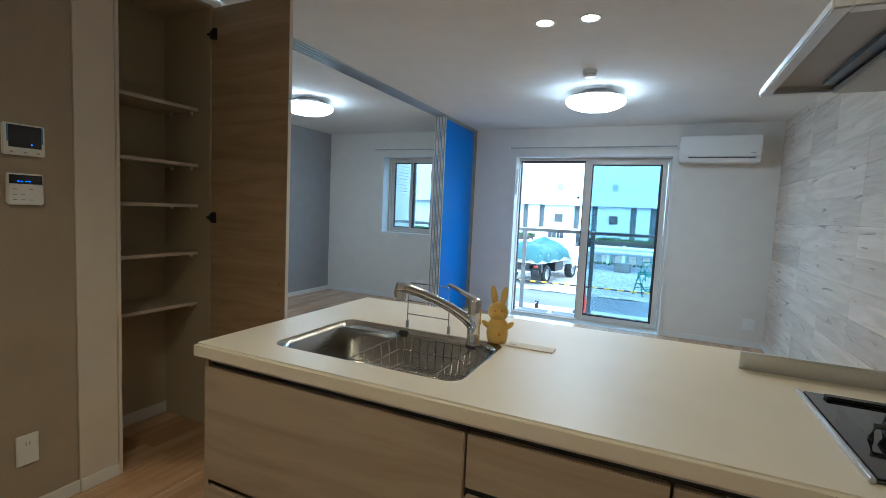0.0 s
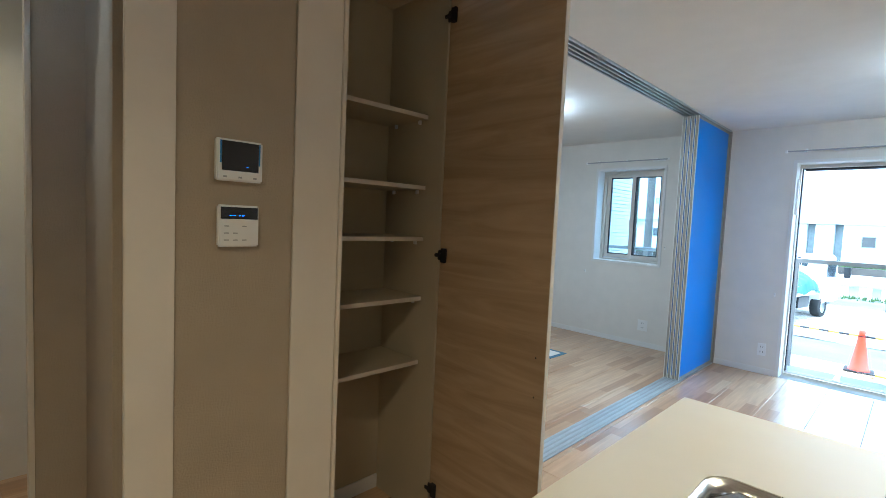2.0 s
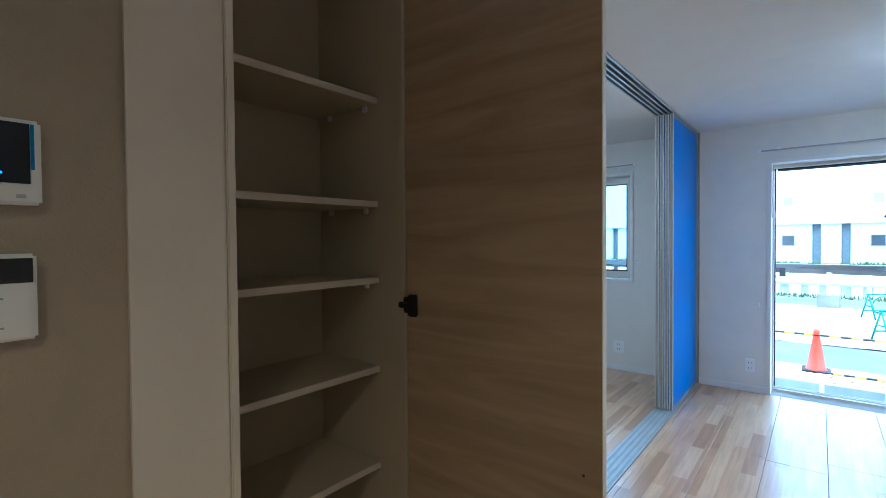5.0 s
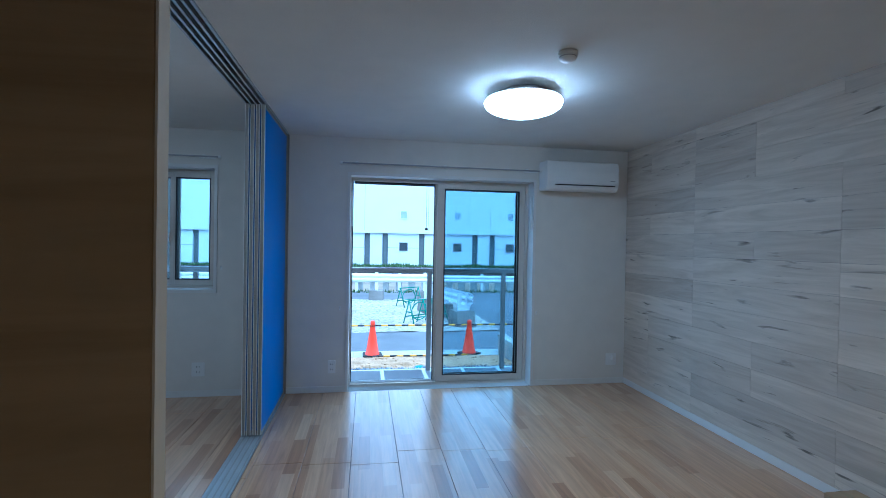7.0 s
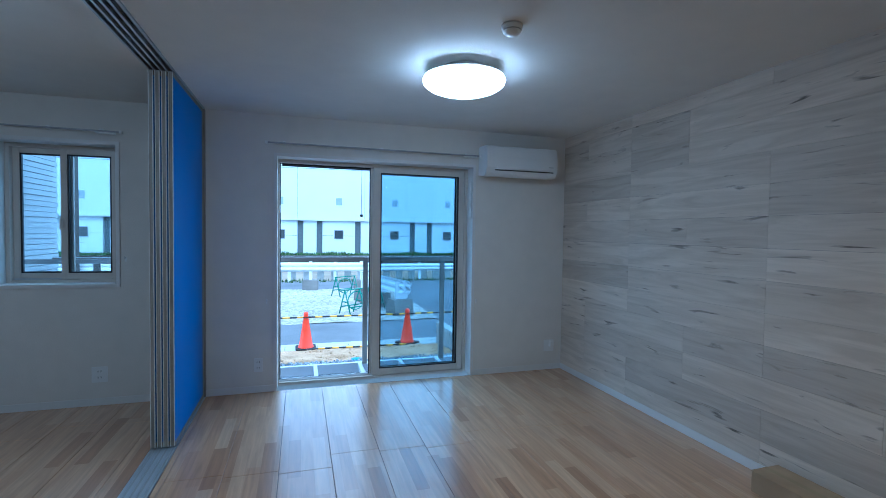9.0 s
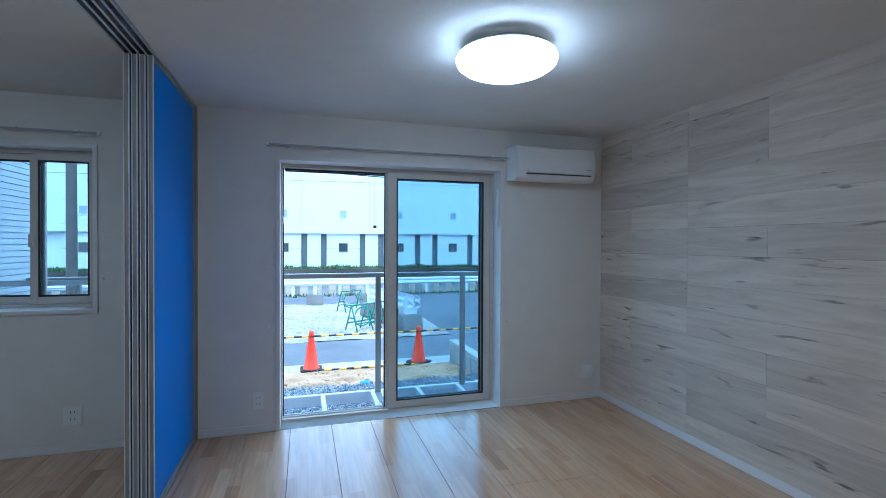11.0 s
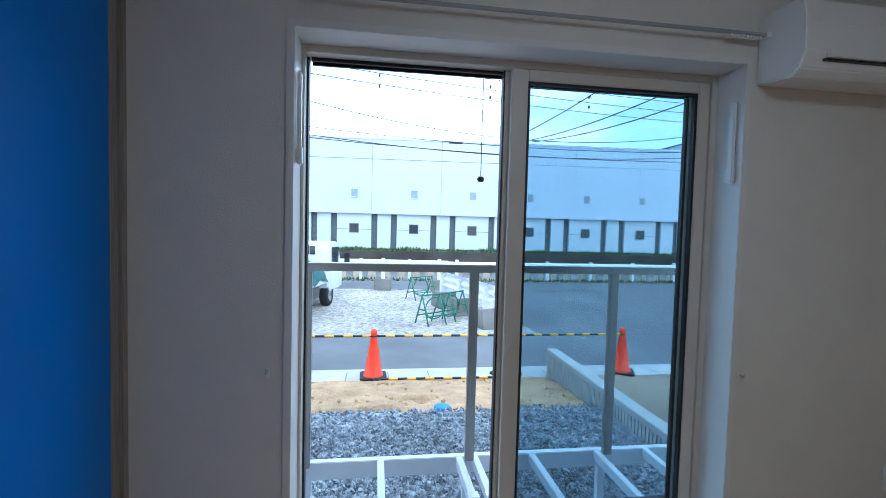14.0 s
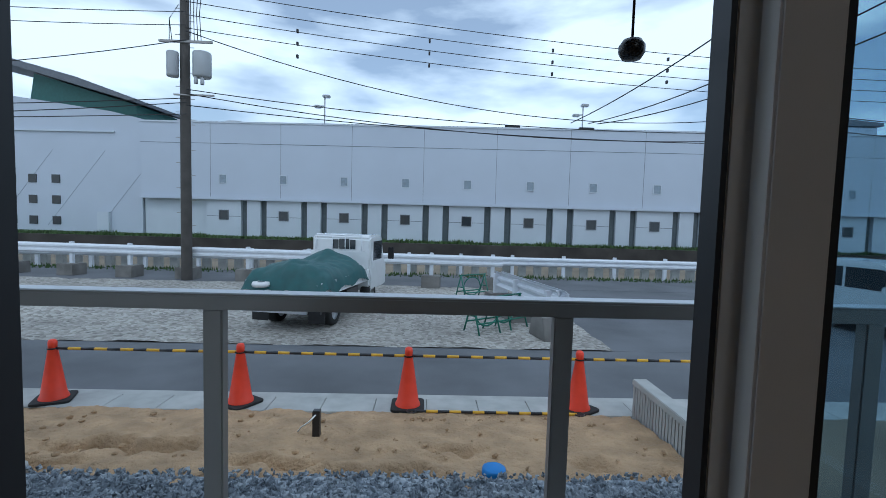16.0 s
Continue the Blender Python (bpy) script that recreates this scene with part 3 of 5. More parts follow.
wall_plate(-1.866, 0.240, 0.07, 0.122, "white plastic double socket low on the wall", "socket")
wall_plate(0.955, 0.25, 0.115, 0.12, "white plastic socket with a plugged white adapter", "socket", True)
wall_plate(-3.035, 0.247, 0.11, 0.125, "white plastic socket and aerial plate on the wall", "socket")
for x, z in ((-1.80, 0.79), (0.135, 0.735), (-3.80, 0.80), (-2.85, 1.16)):
    a = box("plate", PLASTIC, x - 0.007, x + 0.007, YN - 0.004, YN, z - 0.02, z + 0.02, 0.002)
    b = tube("hook", ALU, [[(x, YN - 0.004, z + 0.01), (x, YN - 0.03, z + 0.006), (x, YN - 0.034, z + 0.022)]], 0.003)
    thing("tieback_hook", [a, b], "small metal curtain tieback hook", "hook", "tieback hooks", (x, YN, z))


# ---- air conditioner ----
def air_conditioner():
    y0 = YN - 0.225
    prof = [(YN, 1.965), (YN, 2.245), (YN - 0.18, 2.238), (YN - 0.205, 2.225), (y0, 2.13), (y0, 2.035), (YN - 0.20, 1.975), (YN - 0.165, 1.95)]
    body = prism("body", PLASTIC, prof, "x", 0.14, 0.885, 0.006)
    flap = box("flap", PLASTIC, 0.235, 0.83, y0 - 0.004, y0 + 0.02, 2.012, 2.044, 0.004)
    slit = box("outlet_slit", BLACKP, 0.225, 0.84, y0 + 0.0, y0 + 0.05, 2.001, 2.008)
    mark = box("indicator", GREYP, 0.79, 0.84, y0 - 0.002, y0 + 0.014, 2.05, 2.056)
    thing("air_conditioner", [body, flap, slit, mark], "white wall-mounted air conditioner with closed flap", "air conditioner", base=(0.53, YN, 1.975))


air_conditioner()


# ---- lamps and detectors on the ceiling ----
def ceiling_lamp(x, y):
    base = turned("base", PLASTIC, [(0, 0), (0.12, 0), (0.14, -0.02), (0.15, -0.052), (0.236, -0.056), (0.2415, -0.062), (0.242, -0.067), (0.0, -0.0675)], 48)
    cover = turned("cover", BULB, [(0.2425, -0.0668), (0.249, -0.08), (0.241, -0.103), (0.212, -0.124), (0.16, -0.144), (0.09, -0.156), (0, -0.16)], 48)
    e = thing("ceiling_lamp", [base, cover], "round white ceiling lamp with domed cover, lit", "ceiling lamp", "ceiling lamps")
    e.location = (x, y, H)


ceiling_lamp(-0.585, 4.42)
ceiling_lamp(-3.40, 4.03)
for x, y, power in ((-0.437, 2.85, SPOT), (-0.684, 2.845, SPOT), (-1.05, 0.25, SPOT * 1.15), (0.35, 0.25, SPOT * 0.5), (-3.45, 0.3, SPOT * 0.4)):
    ring = turned("ring", PLASTIC, [(0.046, 0.0), (0.056, 0.0), (0.056, -0.004), (0.046, -0.004), (0.044, 0.0)], 32)
    disc = turned("lens", BULB2, [(0.046, -0.001), (0.03, -0.003), (0, -0.0035)], 32)
    e = thing("downlight", [ring, disc], "small round recessed downlight, lit warm white", "downlight", "downlights")
    e.location = (x, y, H)
    lamp = new("downlight_beam", bpy.data.lights.new("downlight_beam", "SPOT"))
    lamp.data.energy, lamp.data.color, lamp.data.spot_size, lamp.data.spot_blend, lamp.data.shadow_soft_size = power, (1.0, 0.69, 0.36), radians(140), 0.8, 0.08
    lamp.location = (x, y, H - 0.02)
smoke = [turned("base", PLASTIC, [(0, 0), (0.05, 0), (0.05, -0.022), (0, -0.022)], 32), turned("head", PLASTIC, [(0.043, -0.022), (0.043, -0.034), (0.032, -0.044), (0, -0.045)], 32), turned("vent", GREYP, [(0.0435, -0.024), (0.0445, -0.026), (0.0435, -0.029)], 32)]
thing("smoke_detector", smoke, "round white smoke detector on the ceiling", "smoke detector").location = (-0.56, 3.81, H)


# ---- kitchen ----
def kitchen_counter():
    parts = []
    x0, x1, y0, y1, zt = -1.355, XR, 1.135, 2.11, 0.875
    hole = round_loop(-1.155, -0.492, 1.255, 1.685, 0.05)
    bm = bmesh.new()
    outer = [bm.verts.new((x, y, zt)) for x, y in ((x0, y0), (x1, y0), (x1, y1), (x0, y1))]
    inner = [bm.verts.new((x, y, zt)) for x, y in hole]
    edges = [bm.edges.new((L[i], L[(i + 1) % len(L)])) for L in (outer, inner) for i in range(len(L))]
    bmesh.ops.triangle_fill(bm, use_beauty=True, edges=edges)
    ext = bmesh.ops.extrude_face_region(bm, geom=bm.faces[:])
    bmesh.ops.translate(bm, verts=[g for g in ext["geom"] if isinstance(g, bmesh.types.BMVert)], vec=(0, 0, -0.042))
    bmesh.ops.recalc_face_normals(bm, faces=bm.faces)
    rim = [e for e in bm.edges if all(v.co.z > zt - 1e-4 for v in e.verts) and any(abs(f.normal.z) < 0.5 for f in e.link_faces) and (all(abs(v.co.y - y0) < 1e-4 or abs(v.co.x - x0) < 1e-4 or abs(v.co.y - y1) < 1e-4 for v in e.verts))]
    bmesh.ops.bevel(bm, geom=rim, offset=0.008, segments=3, affect="EDGES", clamp_overlap=True)
    parts.append(mesh_ob("worktop", bm, COUNTER))
    parts.append(boxes("carcass", CABW, [(-1.335, -1.317, 1.16, 2.08, 0, 0.833), (-1.317, XR - 0.002, 2.05, 2.08, 0, 0.833), (-1.317, XR - 0.002, 1.21, 2.05, 0.06, 0.60), (-1.317, XR - 0.002, 1.23, 1.30, 0, 0.06)]))
    # solid dark block behind the grip strip; its colour stands for the recess's shade
    parts.append(box("recess_shade", DARKT, -1.317, XR - 0.002, 1.175, 1.2095, 0.60, 0.833))
    parts.append(box("grip_strip", ALU, -1.317, XR - 0.002, 1.163, 1.174, 0.813, 0.833, 0.002))
    def drawer(a, b, lo, hi):
        parts.append(box("drawer_front", CABW, a, b, 1.155, 1.174, lo, hi, 0.0025))
    drawer(-1.315, -0.427, 0.42, 0.800)
    drawer(-1.315, -0.427, 0.065, 0.400)
    for a, b in ((-0.421, 0.020), (0.026, XR - 0.004)):
        drawer(a, b, 0.662, 0.800)
        drawer(a, b, 0.37, 0.640)
        drawer(a, b, 0.065, 0.350)
    # aluminium splash strip behind the hob
    parts.append(prism("splash_strip", ALU, [(1.848, 0.8755), (1.842, 0.93), (1.85, 0.932), (1.868, 0.8755)], "x", 0.225, XR - 0.001, 0.0008))
    return thing("kitchen_counter", parts, "kitchen peninsula with cream worktop and wood-grain drawers", "kitchen counter", base=(-0.1, 1.6, 0))


def sink():
    bm = bmesh.new()
    loops = []
    for inset, z, r in ((0.001, 0.873, 0.05), (0.014, 0.868, 0.05), (0.022, 0.856, 0.055), (0.03, 0.72, 0.06), (0.05, 0.70, 0.07), (0.20, 0.693, 0.02)):
        loops.append([bm.verts.new((x, y, z)) for x, y in round_loop(-1.155 + inset, -0.492 - inset, 1.255 + inset, 1.685 - inset * (1 if inset < 0.1 else 0.95), r)])
    for a, b in zip(loops, loops[1:]):
        for i in range(len(a)):
            bm.faces.new((a[i], a[(i + 1) % len(a)], b[(i + 1) % len(a)], b[i]))
    bm.faces.new(loops[-1])
    bowl = mesh_ob("bowl", bm, STEEL, True)
    pocket = prism("ledge_pocket", STEEL, [(-1.13, 1.60), (-1.10, 1.665), (-0.93, 1.665), (-0.90, 1.63), (-0.95, 1.615)], "z", 0.845, 0.862, 0.003)
    drain = turned("drain", STEEL, [(0, 0.004), (0.02, 0.006), (0.055, 0.003), (0.06, 0.0)], 32, Matrix.Translation((-0.95, 1.42, 0.694)))
    thing("sink", [bowl, pocket, drain], "brushed stainless steel sink set in the worktop", "sink", base=(-0.82, 1.47, 0.69))


def tap():
    base = turned("base", CHROME, [(0, 0), (0.028, 0), (0.028, 0.006), (0.023, 0.01), (0.023, 0.07), (0.025, 0.075), (0.025, 0.155), (0.02, 0.163), (0, 0.165)], 28, Matrix.Translation((-0.598, 1.64, 0.868)))
    bm = bmesh.new()
    add_tube(bm, [(-0.60, 1.64, 0.93), (-0.625, 1.617, 0.965), (-0.66, 1.585, 0.998), (-0.70, 1.545, 1.028), (-0.745, 1.502, 1.055), (-0.785, 1.462, 1.073), (-0.80, 1.447, 1.076)], [0.019, 0.018, 0.0165, 0.0155, 0.0155, 0.017, 0.015], 14)
    spout = mesh_ob("spout", bm, CHROME, True)
    head = turned("spray_head", CHROME, [(0, 0), (0.017, 0), (0.02, 0.004), (0.02, 0.03), (0.016, 0.045), (0, 0.048)], 20, Matrix.Translation((-0.79, 1.457, 1.028)) @ pose(0, 0, 0, -12, -12, 0))
    lever = prism("lever", CHROME, [(-0.622, 1.045), (-0.575, 1.025), (-0.575, 1.012), (-0.615, 1.03), (-0.70, 1.068), (-0.70, 1.074)], "y", 1.625, 1.653, 0.003)
    thing("tap", [base, spout, head, lever], "chrome single-lever kitchen tap with pull-out spray head", "tap", base=(-0.598, 1.64, 0.868))


def wire_rack():
    def wires(loops):
        return loops
    y = 1.692
    a = tube("stand", STEEL, [[(-0.889, y, 0.877), (-0.889, y, 1.04), (-0.879, y, 1.05), (-0.728, y, 1.05), (-0.718, y, 1.04), (-0.715, y, 0.877)], [(-0.889, y, 0.98), (-0.716, y, 0.98)], [(-0.889, y - 0.004, 0.93), (-0.716, y - 0.004, 0.93)]], 0.0023, 6)
    feet = each("foot", GREYP, [(x - 0.005, x + 0.005, y - 0.006, y + 0.006, 0.8755, 0.905) for x in (-0.889, -0.715)], 0.002)
    thing("towel_stand", [a] + feet, "thin steel wire stand behind the sink", "wire stand", base=(-0.8, y, 0.876))
    x0, x1, y0, y1, zt, zb = -0.90, -0.60, 1.33, 1.66, 0.85, 0.745
    runs = [[(x0, y0, zt), (x1, y0, zt), (x1, y1, zt), (x0, y1, zt), (x0, y0, zt)], [(x0 + 0.01, y0 + 0.01, zb), (x1 - 0.01, y0 + 0.01, zb), (x1 - 0.01, y1 - 0.01, zb), (x0 + 0.01, y1 - 0.01, zb), (x0 + 0.01, y0 + 0.01, zb)], [(x0 + 0.005, y0 + 0.005, 0.80), (x1 - 0.005, y0 + 0.005, 0.80), (x1 - 0.005, y1 - 0.005, 0.80), (x0 + 0.005, y1 - 0.005, 0.80), (x0 + 0.005, y0 + 0.005, 0.80)]]
    for i in range(9):
        x = x0 + 0.02 + i * (x1 - x0 - 0.04) / 8
        runs.append([(x, y0, zt), (x, y0 + 0.01, zb), (x, y1 - 0.01, zb), (x, y1, zt)])
    for i in range(6):
        yy = y0 + 0.03 + i * (y1 - y0 - 0.06) / 5
        runs.append([(x0, yy, zt), (x0 + 0.01, yy, zb), (x1 - 0.01, yy, zb), (x1, yy, zt)])
    basket = tube("basket", STEEL, runs, 0.0018, 5)
    hooks = each("hook", BLACKP, [(x0 - 0.005, x0 + 0.03, 1.655, 1.682, 0.845, 0.868), (x1 - 0.03, x1 + 0.005, 1.655, 1.682, 0.845, 0.868), (x0, x0 + 0.012, y0 + 0.02, y0 + 0.032, 0.7, 0.746), (x1 - 0.012, x1, y0 + 0.02, y0 + 0.032, 0.7, 0.746)], 0.003)
    thing("dish_basket", [basket] + hooks, "steel wire dish basket hung in the sink", "dish rack", base=(-0.75, 1.5, 0.70))


def ornament():
    M = Matrix.Translation
    body = turned("body", YELLOW, [(0, 0), (0.03, 0), (0.036, 0.01), (0.039, 0.035), (0.034, 0.065), (0.026, 0.082), (0, 0.086)], 28)
    bm = bmesh.new()
    bmesh.ops.create_uvsphere(bm, u_segments=28, v_segments=18, radius=0.036, matrix=M((0, 0, 0.108)) @ Matrix.Diagonal((1.0, 0.9, 0.98, 1)))
    for s in (-1, 1):
        bmesh.ops.create_uvsphere(bm, u_segments=16, v_segments=10, radius=0.014, matrix=M((s * 0.017, -0.02, 0.098)))
        bmesh.ops.create_uvsphere(bm, u_segments=16, v_segments=10, radius=0.012, matrix=M((s * 0.04, -0.008, 0.062)) @ pose(0, 0, 0, 0, s * 50, 0) @ Matrix.Diagonal((0.8, 0.8, 1.7, 1)))
    head = mesh_ob("head", bm, YELLOW, True)
    bm = bmesh.new()
    for s in (-1, 1):
        bmesh.ops.create_uvsphere(bm, u_segments=18, v_segments=12, radius=0.012, matrix=M((s * 0.018, 0, 0.165)) @ pose(0, 0, 0, 0, s * 9, 0) @ Matrix.Diagonal((1, 0.6, 2.9, 1)))
    ears = mesh_ob("ear", bm, YELLOW, True)
    bm = bmesh.new()
    for s in (-1, 1):
        bmesh.ops.create_uvsphere(bm, u_segments=10, v_segments=8, radius=0.0035, matrix=M((s * 0.012, -0.031, 0.117)))
    bmesh.ops.create_uvsphere(bm, u_segments=10, v_segments=8, radius=0.008, matrix=M((0.004, -0.035, 0.035)) @ Matrix.Diagonal((1.2, 0.5, 1, 1)))
    mark = mesh_ob("marks", bm, ORANGE, True)
    e = thing("rabbit_ornament", [body, head, ears, mark], "glossy yellow ceramic rabbit ornament on the worktop", "ornament")
    e.matrix_basis = pose(-0.53, 1.70, 0.8755, 0, 0, 18)


def hob():
    x0, x1, y0, y1, z = 0.338, 1.03, 1.20, 1.692, 0.8755
    glass = box("glass_top", BLACKG, x0 + 0.01, x1 - 0.01, y0 + 0.006, y1 - 0.006, z, z + 0.011, 0.004)
    edge = each("edge_trim", ALU, [(x0, x0 + 0.0098, y0, y1, z, z + 0.0125), (x1 - 0.0098, x1, y0, y1, z, z + 0.0125)], 0.002)
    vent = boxes("vent", BLACKP, [(x0 + 0.05, x1 - 0.05, y1 - 0.06, y1 - 0.03, z + 0.0112, z + 0.02)], 0.004)
    parts = [glass, vent] + edge
    for cx in (x0 + 0.18, x1 - 0.18):
        cy = 1.40
        bm = bmesh.new()
        runs = []
        ring = [(cx + 0.09 * math.cos(2 * math.pi * k / 20), cy + 0.09 * math.sin(2 * math.pi * k / 20), z + 0.03) for k in range(21)]
        add_tube(bm, ring, 0.007, 6)
        for k in range(6):
            a = 2 * math.pi * k / 6
            add_tube(bm, [(cx + 0.04 * math.cos(a), cy + 0.04 * math.sin(a), z + 0.045), (cx + 0.11 * math.cos(a), cy + 0.11 * math.sin(a), z + 0.042), (cx + 0.115 * math.cos(a), cy + 0.115 * math.sin(a), z + 0.011)], 0.006, 6)
        parts.append(mesh_ob("trivet", bm, IRON, True))
        parts.append(turned("burner", STEEL, [(0.05, 0.0115), (0.05, 0.02), (0.035, 0.03), (0, 0.031)], 24, Matrix.Translation((cx, cy, z))))
    thing("gas_hob", parts, "black glass gas hob with aluminium edges and iron trivets", "hob", base=(0.68, 1.45, z))


def hood():
    x0, x1, y0, y1, z = 0.207, XR - 0.003, 1.205, 1.857, 1.72
    rim = boxes("rim", ALU, [(x0, x0 + 0.03, y0, y1, z, z + 0.022), (x0 + 0.03, x1, y0, y0 + 0.03, z, z + 0.022), (x0 + 0.03, x1, y1 - 0.03, y1, z, z + 0.022), (x1 - 0.03, x1, y0 + 0.03, y1 - 0.03, z, z + 0.022)], 0.003)
    tray = box("inner_tray", RAILB, x0 + 0.03, x1 - 0.03, y0 + 0.03, y1 - 0.03, z + 0.018, z + 0.022)
    gap = box("intake_gap", BLACKP, x0 + 0.135, x1 - 0.10, y0 + 0.10, y1 - 0.075, z + 0.006, z + 0.0175)
    plate = box("baffle_plate", GREYP, x0 + 0.165, x1 - 0.13, y0 + 0.13, y1 - 0.05, z - 0.012, z + 0.004, 0.003)
    clip = turned("clip", PLASTIC, [(0, 0), (0.018, 0), (0.018, 0.006), (0.01, 0.012), (0, 0.012)], 20, Matrix.Translation((x0 + 0.19, y0 + 0.2, z - 0.0125)) @ pose(0, 0, 0, 180, 0, 0))
    duct = box("duct_cover", ALU, x0 + 0.30, x1, y0 + 0.02, y0 + 0.34, z + 0.0225, H, 0.002)
    thing("range_hood", [rim, tray, gap, plate, clip, duct], "grey metal range hood with a hanging baffle plate", "range hood", base=(0.64, 1.48, z))


before = set(scene.objects)
kitchen_counter()
sink()
tap()
wire_rack()
ornament()
hob()
hood()
pop = [box("plate", CREAM, -0.485, -0.325, 1.665, 1.722, 0.8755, 0.879, 0.001), box("button", ALU, -0.475, -0.455, 1.685, 1.70, 0.8792, 0.8805)]
thing("worktop_socket", pop, "flat beige pop-up socket lid in the worktop", "socket", base=(-0.4, 1.69, 0.8755))
# the whole fitted kitchen, set out from the side wall
for o in set(scene.objects) - before:
    if o.parent is None:
        o.location = o.location + Vector((0.022, 0.012, -0.011))


# ---- pantry ----
def pantry():
    for z in (1.82, 1.51, 1.282, 1.013, 0.72):
        board = box("board", INNERW, -2.699, -2.4185, 1.467, 1.994, z - 0.012, z + 0.006)
        lip = box("front_edge", CREAM, -2.418, -2.4145, 1.467, 1.994, z - 0.012, z + 0.006, 0.001)
        pins = boxes("pin", PLASTIC, [(-2.47, -2.455, y, y + 0.012, z - 0.03, z - 0.0125) for y in (1.468, 1.981)] + [(-2.64, -2.625, y, y + 0.012, z - 0.03, z - 0.0125) for y in (1.468, 1.981)], 0.002)
        thing("pantry_shelf", [board, lip, pins], "empty brown wood pantry shelf with cream front edge", "shelf", "pantry shelves", (-2.55, 1.73, z - 0.012))
    post = structure(box("trim_pantry_post", INNERW, -2.30, -2.278, 1.962, 1.994, 0, 2.344, 0.002), "wood edge strip of the pantry")
    leaf = box("leaf", DOORW, -0.014, 0.538, -0.010, 0.010, 0.02, 2.34, 0.001)
    rim = boxes("edge_band", CREAM, [(0.5382, 0.5402, -0.010, 0.010, 0.02, 2.34)])
    spots = boxes("screw_hole", BLACKP, [(0.497, 0.502, -0.0108, -0.0098, z, z + 0.006) for z in (0.76, 0.90)])
    parts = [leaf, rim, spots]
    for z in (0.20, 1.22, 2.20):
        parts.append(boxes("hinge", BLACKP, [(-0.018, 0.002, -0.022, -0.012, z - 0.022, z + 0.022), (0.003, 0.03, -0.026, -0.0105, z - 0.03, z + 0.03), (-0.03, 0.012, -0.03, -0.02, z - 0.008, z + 0.008)], 0.003))
    e = thing("pantry_door", parts, "tall wood-grain pantry door standing open on dark hinges", "cupboard door")
    e.matrix_basis = pose(-2.262, 1.978, 0, 0, 0, -1.0)


pantry()


# ---- intercom and remote ----
def wall_panel(name, y0, y1, z0, z1, label, cat, screen, leds):
    x = -2.26
    body = box("body", PLASTIC, x, x + 0.022, y0, y1, z0, z1, 0.004)
    scr = box("screen", BLACKG, x + 0.0222, x + 0.0235, *screen)
    parts = [body, scr]
    if leds:
        parts.append(boxes("display", LED, [(x + 0.0236, x + 0.024, y0 + 0.03 + d, y0 + 0.036 + d, z1 - 0.031, z1 - 0.029) for d in (0, 0.01, 0.025, 0.034)]))
        parts.append(boxes("lettering", GREYP, [(x + 0.0222, x + 0.0228, y0 + 0.015 + i * 0.025, y0 + 0.028 + i * 0.025, z0 + 0.018 + k * 0.02, z0 + 0.021 + k * 0.02) for i in range(3) for k in range(3) if (i + k) % 3 or k == 0]))
    else:
        parts.append(boxes("film_edge", BLUELID, [(x + 0.0222, x + 0.023, screen[0] - 0.005, screen[0] - 0.001, screen[2] + 0.02, screen[3]), (x + 0.0222, x + 0.023, screen[1] + 0.001, screen[1] + 0.005, screen[2] + 0.02, screen[3])]))
        parts.append(box("status_light", LED, x + 0.0236, x + 0.024, screen[0] + 0.068, screen[0] + 0.074, screen[2] + 0.012, screen[2] + 0.015))
        parts.append(boxes("button", GREYP, [(x + 0.0222, x + 0.0232, y0 + 0.018 + i * 0.042, y0 + 0.028 + i * 0.042, z0 + 0.009, z0 + 0.014) for i in range(3)]))
    thing(name, parts, label, cat, base=(x, (y0 + y1) / 2, z0))


wall_panel("intercom", 1.054, 1.184, 1.453, 1.571, "white intercom monitor with dark screen on the wall", "intercom", (1.068, 1.171, 1.482, 1.565), False)
wall_panel("water_heater_remote", 1.062, 1.176, 1.265, 1.385, "white water heater remote with blue lit digits", "remote control", (1.067, 1.171, 1.345, 1.379), True)
sw = [box("plate", PLASTIC, -2.26, -2.252, 1.07, 1.145, 0.22, 0.345, 0.003), *each("insert", GREYP, [(-2.2518, -2.2512, 1.10, 1.103, 0.30, 0.315), (-2.2518, -2.2512, 1.112, 1.115, 0.30, 0.315)])]
thing("kitchen_socket", sw, "white plastic double socket low on the beige wall", "socket", base=(-2.26, 1.1, 0.22))

# ---- loose things on the floor ----
sheet = [box("sheet", PIC, -3.80, -3.40, 4.69, 5.0, 0.001, 0.004), box("label_band", PIC2, -3.76, -3.62, 4.73, 4.80, 0.0045, 0.006), box("photo", TRIM, -3.6, -3.44, 4.75, 4.95, 0.0045, 0.006)]
thing("floor_sheet", sheet, "printed blue and yellow sheet lying on the floor", "printed sheet", base=(-3.6, 4.85, 0.0))
cb = [boxes("box_body", CARD, [(0.87, 1.07, 3.22, 3.66, 0.0, 0.115)], 0.003), boxes("box_flap", CARD, [(0.868, 0.97, 3.218, 3.662, 0.1155, 0.1185), (0.972, 1.072, 3.218, 3.662, 0.1155, 0.1185)]), box("tape", mat("brown_tape", (0.45, 0.36, 0.22), 0.2), 0.955, 0.988, 3.217, 3.663, 0.119, 0.1195)]
thing("cardboard_box", cb, "flat brown cardboard box on the floor by the wall", "box", base=(0.97, 3.44, 0))


